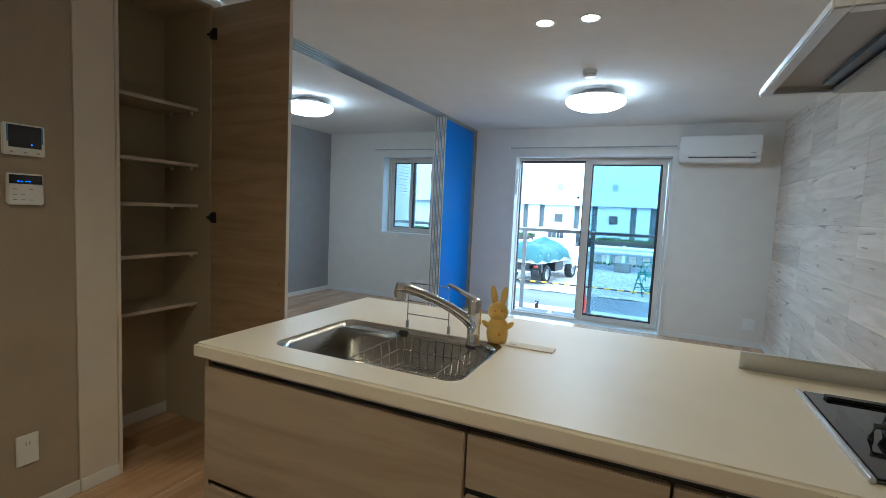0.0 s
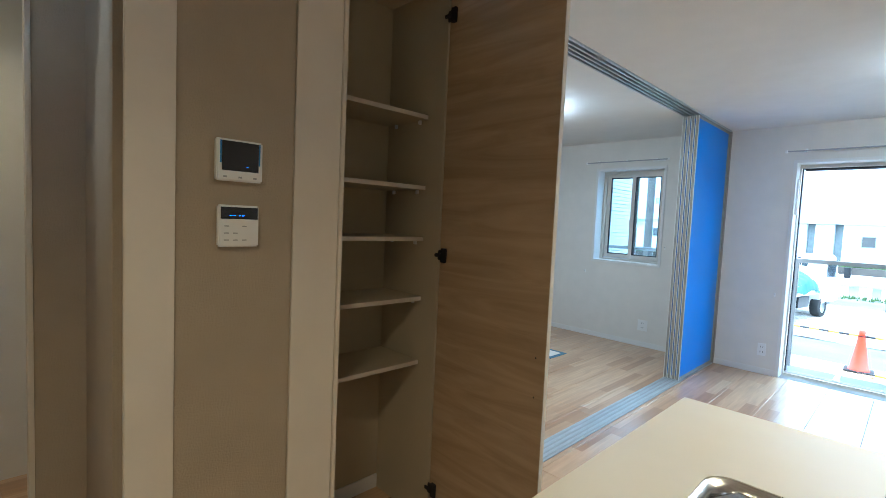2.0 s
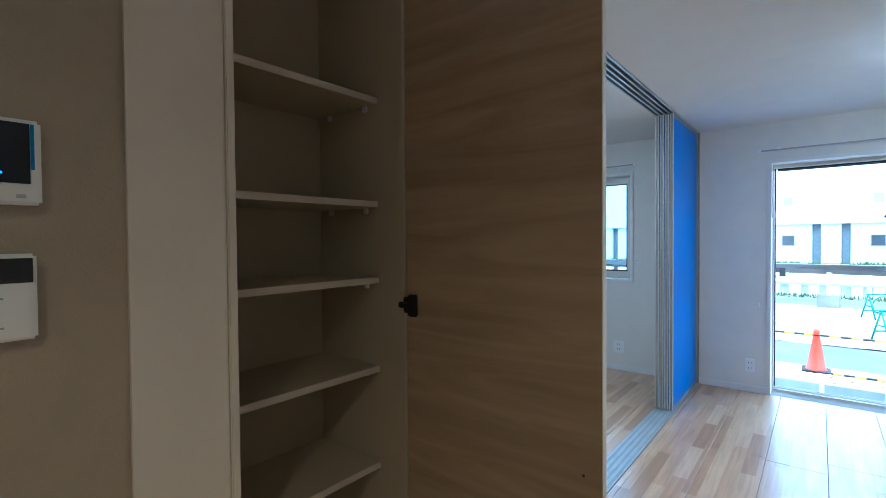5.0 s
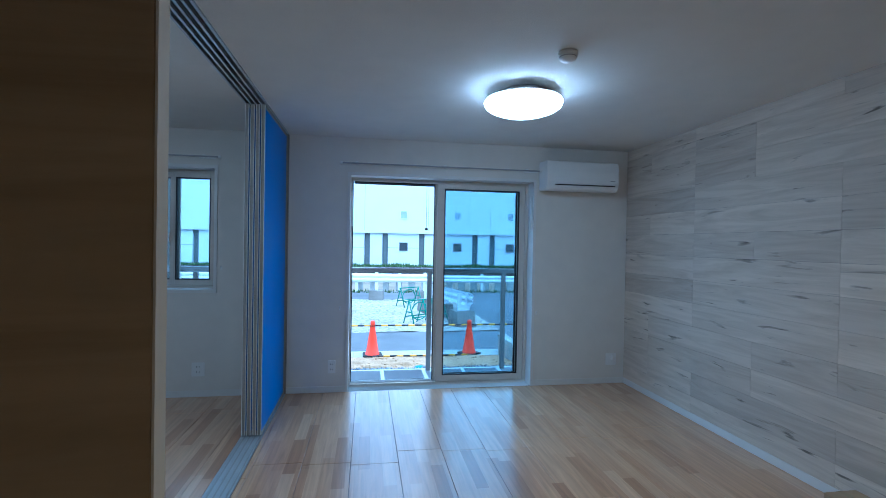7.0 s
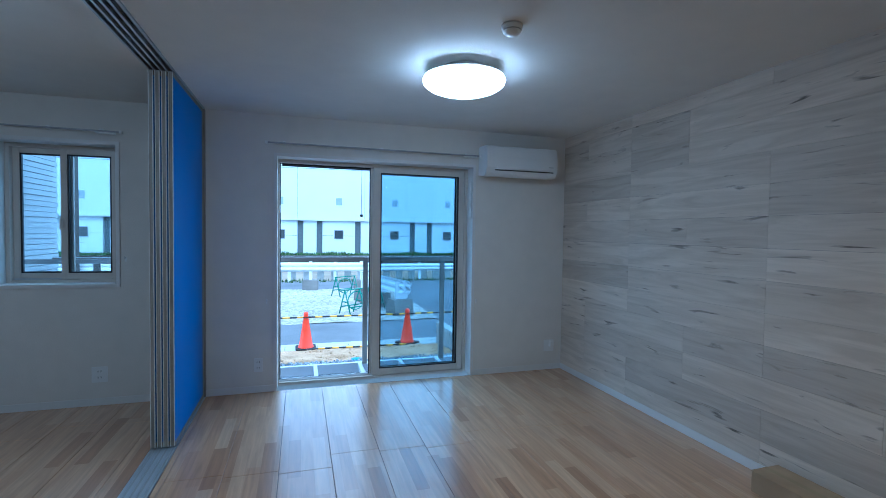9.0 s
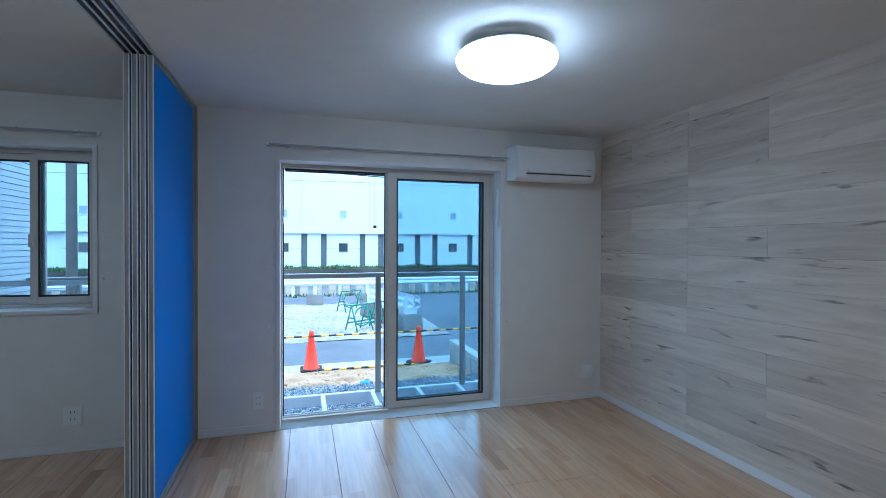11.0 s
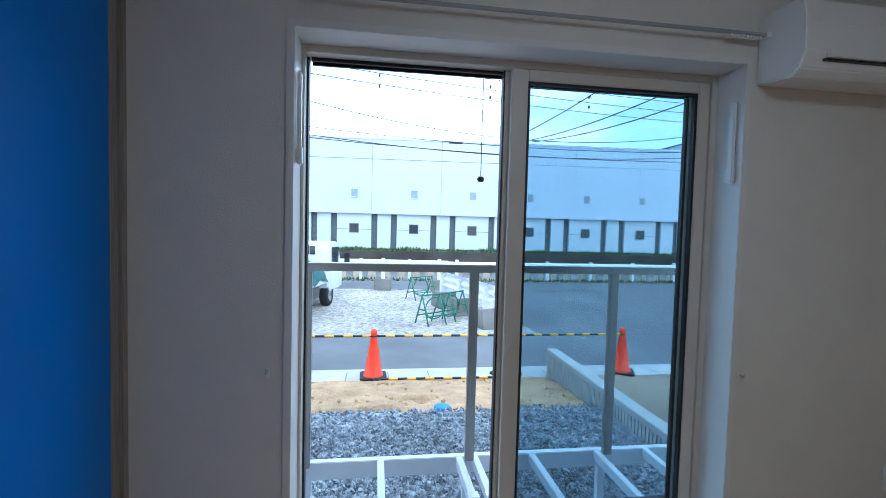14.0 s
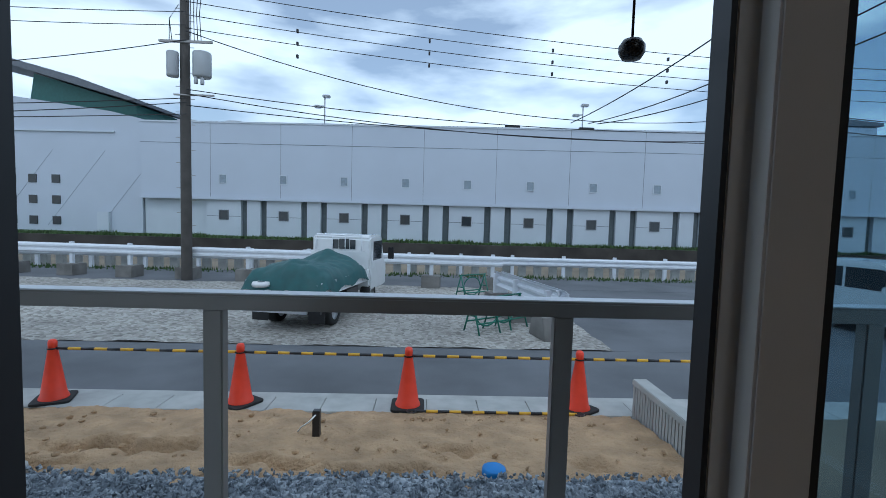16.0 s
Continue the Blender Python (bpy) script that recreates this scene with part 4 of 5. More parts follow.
# ---- outdoors: deck ----
def deck():
    parts = [box("front_beam", RAILW, -3.7, 3.0, 7.06, 7.11, -0.20, -0.092, 0.004), box("wall_beam", RAILW, -3.7, 3.0, OUT + 0.06, OUT + 0.11, -0.20, -0.092, 0.004)]
    for x in (-3.3, -2.75, -2.3, -1.84, -1.36, -0.872, -0.772, -0.40, 0.04, 0.385, 0.83, 1.3, 1.75, 2.25, 2.75):
        parts.append(box("joist", RAILW, x - 0.02, x + 0.02, OUT + 0.11, 7.06, -0.15, -0.09, 0.003))
    parts += each("bolt_plate", ALU, [(x - 0.03, x + 0.03, 6.60, 6.66, -0.0895, -0.083) for x in (-0.872, -0.772)], 0.002)
    for x in (-3.4, -1.80, -0.82, 0.085, 0.78, 1.7, 2.7):
        for y in (6.45, 7.085):
            parts.append(box("foot_post", RAILW, x - 0.025, x + 0.025, y - 0.02, y + 0.02, -0.75, -0.2005))
    thing("unfinished_deck", parts, "unfinished aluminium deck frame with bare joists", "deck", base=(-0.6, 6.8, -0.75))
    rail = [box("top_rail", RAILB, -3.75, 3.0, 6.975, 7.045, 1.075, 1.118, 0.005), box("rail_cap", RAILW, -3.75, 3.0, 6.98, 7.04, 1.1185, 1.122)]
    for x in (-3.4, -1.80, -0.82, 0.085, 0.78, 1.7, 2.7):
        rail.append(box("post", RAILB, x - 0.027, x + 0.027, 6.99, 7.03, -0.0895, 1.0745, 0.004))
    thing("deck_railing", rail, "bronze aluminium railing posts and top rail without infill", "railing", base=(-0.6, 7.01, -0.09))


deck()
structure(box("balcony_slab", SIDING, -3.83, 3.5, OUT + 0.001, 6.62, 2.62, 2.80), "pale balcony slab above the deck")
structure(boxes("wall_house_outer", SIDING, [(-4.82, 3.5, OUT + 0.001, OUT + 0.02, -0.95, -0.012), (-4.82, 3.5, OUT + 0.001, OUT + 0.02, 2.10, 2.62)]), "pale siding of the house")
for x, s in ((-1.895, -1), (0.26, 1)):
    bm = bmesh.new()
    y = 6.45
    add_box(bm, x - 0.012, x + 0.012, y - 0.02, y + 0.02, 1.15, 1.80)
    arm = mesh_ob("arm", bm, RAILW)
    rings = [turned("hole", RAILB, [(0.017, -0.0125), (0.022, -0.0135), (0.022, 0.0135), (0.017, 0.0125)], 20, Matrix.Translation((x, y, z)) @ pose(0, 0, 0, 0, 90, 0)) for z in (1.22, 1.32, 1.42, 1.52, 1.62, 1.72)]
    stay = box("stay", RAILW, x - 0.01, x + 0.01, OUT + 0.02, y - 0.02, 1.40, 1.44, 0.002)
    plate = box("wall_plate", RAILW, x - 0.03, x + 0.03, OUT + 0.001, OUT + 0.02, 1.2, 1.65, 0.003)
    thing("laundry_pole_bracket", [arm, stay, plate] + rings, "white laundry pole bracket with round holes", "bracket", "laundry brackets", (x, OUT, 1.15))
cord = [tube("cord", WIRE, [[(-0.957, 6.30, 2.62), (-0.957, 6.30, 1.575)]], 0.0018), turned("weight", BLACKP, [(0, -0.02), (0.018, -0.018), (0.026, -0.005), (0.026, 0.008), (0.018, 0.02), (0, 0.022)], 20, Matrix.Translation((-0.957, 6.30, 1.56)) @ Matrix.Diagonal((0.62, 0.62, 0.62, 1)))]
thing("pull_cord", cord, "thin pull cord with a dark oval weight", "pull cord", base=(-0.957, 6.30, 1.53))

# wing of the house seen through the small window, lapped siding
wing = box("wall_wing", SIDING, -7.5, -3.86, OUT + 0.021, 7.3, -0.9, 5.4)
structure(wing, "projecting house wing with pale lapped siding")
bm = bmesh.new()
for i in range(124):
    z = -0.9 + i * 0.05
    add_box(bm, -3.859, -3.835 - 0.006 * (i % 2), OUT + 0.03, 7.312, z, z + 0.044)
lap = tagged(mesh_ob("siding_board", bm, SIDING), kind="stuff")
part_of(lap, wing)
rail_w = box("window_guard", RAILW, -3.75, -2.86, OUT + 0.10, OUT + 0.125, 1.10, 1.14, 0.003)
guard = thing("window_guard_rail", [rail_w, boxes("guard_bracket", RAILW, [(-3.74, -3.72, OUT + 0.001, OUT + 0.10, 1.105, 1.135), (-2.89, -2.87, OUT + 0.001, OUT + 0.10, 1.105, 1.135)])], "white horizontal guard bar outside the small window", "guard rail", base=(-3.3, OUT, 1.1))

# ---- outdoors: ground ----
structure(box("ground", GROUND, -600, 600, 6.0, 1500, -1.6, -0.91), "bare ground reaching the horizon")


RUTS = ((-1.6, 9.22, 0.5, 0.07, 0.07), (-2.45, 9.45, 0.4, 0.05, 0.05), (-3.9, 9.75, 0.7, 0.06, 0.06), (-4.6, 9.4, 0.6, 0.05, 0.05), (0.25, 9.45, 0.18, 0.10, 0.05), (0.75, 9.2, 0.10, 0.10, 0.06), (-0.95, 9.75, 0.25, 0.05, 0.04))


def rut(x, y):
    """Depth of the washed-out channels in the soil."""
    d = 0.0
    for cx, cy, rx, ry, depth in RUTS:
        w = cy + 0.05 * math.sin(9 * x) + 0.03 * math.sin(23 * x + cx)
        d += 1.7 * depth * math.exp(-((x - cx) / rx) ** 4) * (math.exp(-((y - w) / ry) ** 2) - 0.4 * math.exp(-((y - w - 2.2 * ry) / ry) ** 2))
    return d


def sheet_ground(name, x0, x1, y0, y1, z0, z1, material, label, nx, ny, rough_):
    """A gently uneven sheet with a skirt, sloping from z0 at y0 to z1 at y1."""
    bm = bmesh.new()
    g = [[bm.verts.new((x0 + (x1 - x0) * i / nx, y0 + (y1 - y0) * j / ny, z0 + (z1 - z0) * j / ny + rough_ * noise.fractal(Vector((i * (x1 - x0) / nx * 2.1, j * (y1 - y0) / ny * 2.1, 3.3)), 0.6, 2.0, 5))) for i in range(nx + 1)] for j in range(ny + 1)]
    for j in range(ny):
        for i in range(nx):
            bm.faces.new((g[j][i], g[j][i + 1], g[j + 1][i + 1], g[j + 1][i]))
    if material is SAND:
        for v in bm.verts:
            v.co.z -= rut(v.co.x, v.co.y)
    return structure(mesh_ob(name, bm, material, True), label)


sheet_ground("ground_blue_gravel", -9, 1.15, 6.18, 9.12, -0.64, -0.645, BLUEGRAVEL, "blue-grey crushed stone bed", 300, 60, 0.014)
sheet_ground("ground_sand", -9, 1.12, 9.0, 10.8, -0.672, -0.845, SAND, "rutted sandy soil strip", 500, 90, 0.035)
sheet_ground("ground_sand_side", 1.27, 22, 6.2, 10.8, -0.70, -0.845, GROUND, "stony brown soil beyond the low wall", 120, 30, 0.03)
structure(box("road", ASPHALT, -70, 70, 11.34, 13.52, -1.5, -0.875), "grey asphalt lane")
structure(box("road_far", ASPHALT, -90, 90, 20.5, 23.6, -1.5, -0.87), "asphalt road by the guard rail")
structure(box("road_yard", ASPHALT, 1.9, 70, 13.522, 20.498, -1.5, -0.873), "wide asphalt junction")
sheet_ground("ground_lot", -40, 2.0, 13.5, 20.52, -0.86, -0.86, LOTGRAVEL, "pale gravel parking lot", 200, 40, 0.025)
# kerb stones along the lane
kerb = structure(box("pavement_kerb", CONC, -30, 30, 10.76, 11.36, -1.5, -0.892), "concrete kerb strip bed")
bm = bmesh.new()
add_box(bm, -0.297, 0.297, 0, 0.39, 0, 0.043)
bmesh.ops.bevel(bm, geom=bm.edges[:], offset=0.006, segments=1, affect="EDGES")
slab = mesh_ob("slab", bm, CONC)
slab_mesh = slab.data
slab.location = (-8.7, 10.80, -0.891)
part_of(slab, kerb)
for i in range(1, 30):
    o = new("slab", slab_mesh)
    o.location = (-8.7 + 0.6 * i, 10.80, -0.891)
    part_of(o, kerb)
bm = bmesh.new()
add_box(bm, -12, 14, 11.195, 11.34, -0.891, -0.852)
part_of(mesh_ob("gutter_edge", bm, CONC), kerb)


# low ribbed concrete wall at the plot's edge
def low_wall():
    body = box("body", CONC, 1.16, 1.28, 6.4, 10.80, -0.95, -0.49)
    cap = box("cap", CONC, 1.135, 1.30, 6.4, 10.82, -0.4895, -0.42, 0.008)
    bm = bmesh.new()
    for i in range(72):
        y = 6.42 + i * 0.061
        add_box(bm, 1.142, 1.16, y, y + 0.044, -0.92, -0.49)
    ribs = tagged(mesh_ob("rib", bm, CONC), kind="stuff")
    thing("low_wall", [body, cap, ribs], "low ribbed concrete boundary wall with smooth cap", "low wall", base=(1.22, 9, -0.95))


low_wall()


# ---- cones and bars ----
def traffic_cone(x, y, z):
    foot = prism("foot", RUBBER, round_loop(-0.19, 0.19, -0.19, 0.19, 0.05, 3), "z", 0, 0.028, 0.004)
    body = turned("body", CONE, [(0.145, 0.028), (0.14, 0.05), (0.125, 0.075), (0.042, 0.62), (0.045, 0.625), (0.045, 0.665), (0.038, 0.69), (0.02, 0.70), (0, 0.70)], 28)
    e = thing("traffic_cone", [foot, body], "orange traffic cone with a dark square foot", "traffic cone", "traffic cones")
    e.matrix_basis = pose(x, y, z, 0, 0, 25 + 17 * x)
    return e


cones = [(-5.45, 11.0), (-3.34, 10.99), (-1.416, 10.97), (0.567, 10.96), (2.43, 10.97)]
for x, y in cones:
    traffic_cone(x, y, -0.848)


def barrier_bar(a, b, name_label):
    a, b = Vector(a), Vector(b)
    n = 14
    parts = []
    for i in range(n):
        parts.append(tube("yellow_band" if i % 2 else "black_band", YBAR if i % 2 else BLACKP, [[a.lerp(b, i / n), a.lerp(b, (i + 1) / n)]], 0.017))
    loop_ = []
    for c, d in ((a, 1), (b, -1)):
        loop_.append([c + Vector((0.055 * math.cos(t * 0.6283) - d * 0.03, 0.055 * math.sin(t * 0.6283), 0)) for t in range(11)])
    parts.append(tube("end_ring", BLACKP, loop_, 0.008, 6))
    thing("barrier_bar", parts, name_label, "barrier bar", "barrier bars", tuple(a))


for (x0, y0), (x1, y1) in zip(cones, cones[1:]):
    barrier_bar((x0 + 0.03, y0, -0.25), (x1 - 0.03, y1, -0.25), "yellow and black striped bar hung between cones")
barrier_bar((-1.33, 10.79, -0.825), (0.50, 10.77, -0.825), "yellow and black striped bar lying on the ground")
stake = [box("stake", BLACKP, -2.285, -2.215, 10.05, 10.12, -0.90, -0.53, 0.004), tube("cable", PLASTIC, [[(-2.25, 10.04, -0.56), (-2.31, 10.01, -0.62), (-2.40, 10.07, -0.70), (-2.45, 10.11, -0.78)]], 0.008)]
thing("ground_stake", stake, "short black conduit stake in the sand", "stake", base=(-2.25, 10.08, -0.9))
for x, y, z, m in ((-0.64, 9.33, -0.695, BLUELID), (-4.32, 9.18, -0.65, CONC)):
    thing("drain_lid", [turned("lid", m, [(0, 0.035), (0.08, 0.035), (0.095, 0.03), (0.098, 0), (0.09, -0.12), (0, -0.12)], 28, Matrix.Translation((x, y, z)))], "round plastic drain lid in the soil", "drain lid", "drain lids", (x, y, z - 0.1))
bm = bmesh.new()
rng = random.Random(3)
for i in range(240):
    x, y = rng.uniform(-6, 1.0), rng.uniform(8.9, 10.7)
    r = rng.uniform(0.008, 0.03)
    bmesh.ops.create_icosphere(bm, subdivisions=1, radius=r, matrix=Matrix.Translation((x, y, -0.655 - 0.19 * max(0, y - 9.0) / 1.8 + 0.004)) @ pose(0, 0, 0, rng.uniform(0, 90), 0, rng.uniform(0, 90)) @ Matrix.Diagonal((1.3, 0.9, 0.6, 1)))
tagged(mesh_ob("soil_clods", bm, SAND), "small clods and stones on the sandy soil", "clods", kind="stuff")
bm = bmesh.new()
for i in range(24000):
    x, y = rng.uniform(-5.2, 1.1), rng.uniform(7.4, 9.12 + 0.1 * math.sin(i))
    r = rng.uniform(0.012, 0.026)
    q = pose(x, y, -0.645 + rng.uniform(-0.006, 0.012), rng.uniform(0, 180), rng.uniform(0, 180), rng.uniform(0, 180)) @ Matrix.Diagonal((1.4 * r, r, 0.7 * r, 1))
    v = [bm.verts.new(q @ Vector(c)) for c in ((1, 0, 0), (-1, 0, 0), (0, 1, 0.2), (0, -1, -0.2), (0.1, 0.1, 1), (-0.1, 0, -1))]
    for f in ((0, 2, 4), (2, 1, 4), (1, 3, 4), (3, 0, 4), (2, 0, 5), (1, 2, 5), (3, 1, 5), (0, 3, 5)):
        bm.faces.new([v[k] for k in f])
tagged(mesh_ob("crushed_stone", bm, BLUEGRAVEL), "loose blue-grey crushed stones beside the deck", "gravel", kind="stuff")


# ---- truck ----
def wheel(x, y, z, r, w, m):
    tyre = turned("tyre", RUBBER, [(r * 0.62, -w / 2), (r * 0.92, -w / 2), (r, -w * 0.35), (r, w * 0.35), (r * 0.92, w / 2), (r * 0.62, w / 2)], 28, m @ Matrix.Translation((x, y, z)) @ pose(0, 0, 0, 0, 90, 0))
    rim = turned("rim", ALU, [(0, -w * 0.25), (r * 0.3, -w * 0.3), (r * 0.55, -w * 0.2), (r * 0.63, -w * 0.46), (r * 0.63, w * 0.46), (r * 0.55, w * 0.2), (r * 0.3, w * 0.3), (0, w * 0.25)], 24, m @ Matrix.Translation((x, y, z)) @ pose(0, 0, 0, 0, 90, 0))
    return [tyre, rim]


def truck():
    """Local: rear at y=0, front at +y, right side at +x, ground at z=0."""
    W = 0.85
    parts = []
    cab = prism("cab", CARW, [(3.25, 0.45), (4.75, 0.45), (4.78, 0.95), (4.55, 1.35), (4.25, 1.92), (4.1, 2.0), (3.35, 2.0), (3.22, 1.9)], "x", -W, W, 0.05)
    bed = boxes("bed", CARW, [(-W - 0.03, W + 0.03, 0.0, 3.15, 0.78, 0.84), (-W - 0.03, -W, 0.0, 3.15, 0.84, 1.10), (W, W + 0.03, 0.0, 3.15, 0.84, 1.10), (-W, W, 3.11, 3.15, 0.84, 1.55), (-W, W, 0.0, 0.03, 0.84, 1.05)], 0.008)
    parts += [box("bed_rib", CARW, W + 0.03, W + 0.045, y, y + 0.03, 0.84, 1.095) for y in (0.1, 0.7, 1.3, 1.9, 2.5, 3.0)]
    chassis = boxes("chassis", BLACKP, [(-0.45, 0.45, 0.1, 4.4, 0.5, 0.70), (-W, W, -0.02, 0.06, 0.42, 0.56), (-W + 0.05, W - 0.05, 0.3, 0.5, 0.45, 0.76), (-W, -0.3, 1.5, 2.2, 0.42, 0.74), (0.3, W, 1.5, 2.3, 0.42, 0.74)], 0.01)
    bumper = box("rear_bar", ALU, -W - 0.05, W - 0.25, -0.14, -0.06, 0.44, 0.52, 0.01)
    mud = each("mud_flap", BLACKP, [(-W, -W + 0.38, 0.22, 0.235, 0.18, 0.62), (W - 0.38, W, 0.22, 0.235, 0.18, 0.62)])
    lights = each("tail_lamp", LAMPC, [(-W + 0.02, -W + 0.25, -0.03, 0.0, 0.66, 0.71), (W - 0.17, W - 0.04, -0.03, 0.0, 0.66, 0.71)], 0.005)
    win = each("rear_window", PANED, [(-0.24, -0.08, 3.20, 3.222, 1.60, 1.86), (-0.06, 0.24, 3.20, 3.222, 1.60, 1.88), (0.26, 0.42, 3.20, 3.222, 1.60, 1.86)], 0.009)
    side = each("side_window", PANED, [(W + 0.001, W + 0.006, 3.5, 4.28, 1.28, 1.82), (-W - 0.006, -W - 0.001, 3.5, 4.28, 1.28, 1.82)], 0.002)
    guard = tube("cab_guard", RAILW, [[(x, 3.16, 1.5), (x, 3.16, 1.98)] for x in (-0.72, -0.24, 0.14, 0.62)] + [[(-0.72, 3.16, 1.98), (0.62, 3.16, 1.98)]], 0.014, 8)
    mirror = boxes("mirror", BLACKP, [(W + 0.12, W + 0.30, 4.55, 4.60, 1.25, 1.60), (W, W + 0.14, 4.56, 4.585, 1.42, 1.45)], 0.012)
    parts += [cab, bed, chassis, bumper, guard, mirror] + mud + lights + win + side
    for y, x in ((0.95, -0.66), (0.95, 0.66), (3.5, -0.70), (3.5, 0.70)):
        parts += wheel(x, y, 0.34, 0.34, 0.26, Matrix())
    # tarp heaped over the load
    bm = bmesh.new()
    nx, ny = 34, 54
    g = []
    for j in range(ny + 1):
        row = []
        for i in range(nx + 1):
            u, v = i / nx * 2 - 1, j / ny
            y = -0.10 + v * 2.95
            edge = max(abs(u) ** 14, (abs(v * 2 - 1)) ** 9)
            top = 1.27 + 0.28 * max(0, 1 - abs(u) * 1.1) * (0.45 + 0.75 * v) + 0.10 * math.sin(v * 9) * (1 - abs(u))
            z = top * (1 - edge) + (0.88 + 0.05 * math.sin(u * 13 + v * 17)) * edge
            z += 0.05 * noise.fractal(Vector((u * 2.2, v * 5, 1.7)), 0.7, 2, 4) + 0.02 * abs(math.sin(u * 7 + v * 11))
            row.append(bm.verts.new((u * 0.945, y, z)))
        g.append(row)
    for j in range(ny):
        for i in range(nx):
            bm.faces.new((g[j][i], g[j][i + 1], g[j + 1][i + 1], g[j + 1][i]))
    parts.append(mesh_ob("tarp", bm, TARP, True))
    parts.append(turned("rope_coil", PLASTIC, [(0.08, 0), (0.17, 0.0), (0.19, 0.05), (0.17, 0.1), (0.08, 0.1)], 20, Matrix.Translation((-0.45, -0.10, 0.98))))
    e = thing("truck", parts, "white flatbed truck with a green tarp over its load", "truck")
    e.matrix_basis = pose(-3.9, 14.3, -0.862, 0, 0, -11) @ Matrix.Scale(0.87, 4)


truck()


# ---- van ----
def van():
    W = 0.74
    prof = [(0.02, 0.35), (0.0, 0.8), (0.06, 1.15), (0.35, 1.68), (0.55, 1.76), (2.2, 1.76), (2.55, 1.68), (3.0, 1.08), (3.32, 0.98), (3.4, 0.75), (3.4, 0.35), (3.2, 0.22), (0.2, 0.22)]
    body = prism("body", CARW, prof, "x", -W, W, 0.06)
    glass = [(0.28, 1.12), (0.5, 1.58), (1.35, 1.6), (1.35, 1.1)]
    win = []
    for s in (-1, 1):
        a, b = (W + 0.001, W + 0.008) if s > 0 else (-W - 0.008, -W - 0.001)
        win.append(prism("side_window", PANED, glass, "x", a, b))
        win.append(prism("side_window", PANED, [(1.42, 1.1), (1.42, 1.6), (2.25, 1.6), (2.78, 1.1)], "x", a, b))
    screen = prism("windscreen", PANED, [(2.60, 1.64), (2.63, 1.655), (3.0, 1.115), (2.97, 1.10)], "x", -0.62, 0.62)
    trim_ = each("bumper_strip", BLACKP, [(-0.5, 0.5, 3.39, 3.41, 0.42, 0.6), (-W - 0.004, -W, 0.1, 3.3, 0.22, 0.30), (W, W + 0.004, 0.1, 3.3, 0.22, 0.30)])
    head = each("headlamp", PLASTIC, [(-0.72, -0.45, 3.33, 3.41, 0.72, 0.9), (0.45, 0.72, 3.33, 3.41, 0.72, 0.9)], 0.02)
    plate = box("number_plate", YBAR, -0.16, 0.16, 3.405, 3.42, 0.45, 0.6)
    mir = each("mirror", CARW, [(W, W + 0.18, 2.35, 2.43, 1.08, 1.22), (-W - 0.18, -W, 2.35, 2.43, 1.08, 1.22)], 0.02)
    parts = [body, screen, plate] + trim_ + head + mir + win
    for y in (0.62, 2.95):
        for x in (-0.66, 0.66):
            parts += wheel(x, y, 0.28, 0.28, 0.17, Matrix())
    e = thing("van", parts, "small white van parked on the asphalt", "van")
    e.matrix_basis = pose(8.32, 16.9, -0.872, 0, 0, 189.6) @ Matrix.Diagonal((0.88, 0.88, 0.88, 1))


van()


# ---- trestles, stored rails, guard rail ----
def trestle(x, y, rz):
    runs = []
    for s in (-0.5, 0.5):
        for t in (-1, 1):
            runs.append([(s, 0, 0.8), (s, t * 0.28, 0.0)])
        runs.append([(s, -0.15, 0.42), (s, 0.15, 0.42)])
    runs.append([(-0.55, 0, 0.8), (0.55, 0, 0.8)])
    runs.append([(-0.5, -0.2, 0.25), (0.5, -0.2, 0.25)])
    runs.append([(-0.5, 0.2, 0.25), (0.5, 0.2, 0.25)])
    runs.append([(0.35 * math.cos(a * 0.3927), 0.03, 0.42 + 0.3 * math.sin(a * 0.3927)) for a in range(17)])
    e = thing("trestle", [tube("frame", GREENS, runs, 0.02, 8)], "green tubular steel trestle on the gravel", "trestle", "trestles")
    e.matrix_basis = pose(x, y, -0.862, 0, 0, rz) @ Matrix.Scale(0.84, 4)


trestle(-0.02, 14.75, 35)
trestle(0.0, 18.4, 35)
trestle(0.38, 15.05, 40)


def w_beam(x0, x1, y, zt, m):
    """Corrugated guard-rail beam along x."""
    prof = [(0, 0), (-0.03, -0.03), (-0.075, -0.06), (-0.075, -0.11), (-0.02, -0.155), (-0.02, -0.185), (-0.075, -0.23), (-0.075, -0.28), (-0.03, -0.31), (0, -0.34), (0.012, -0.34), (-0.018, -0.31), (-0.062, -0.275), (-0.062, -0.235), (-0.008, -0.19), (-0.008, -0.15), (-0.062, -0.105), (-0.062, -0.065), (-0.018, -0.03), (0.012, 0)]
    return prism("beam", m, [(y + a, zt + b) for a, b in prof], "x", x0, x1)


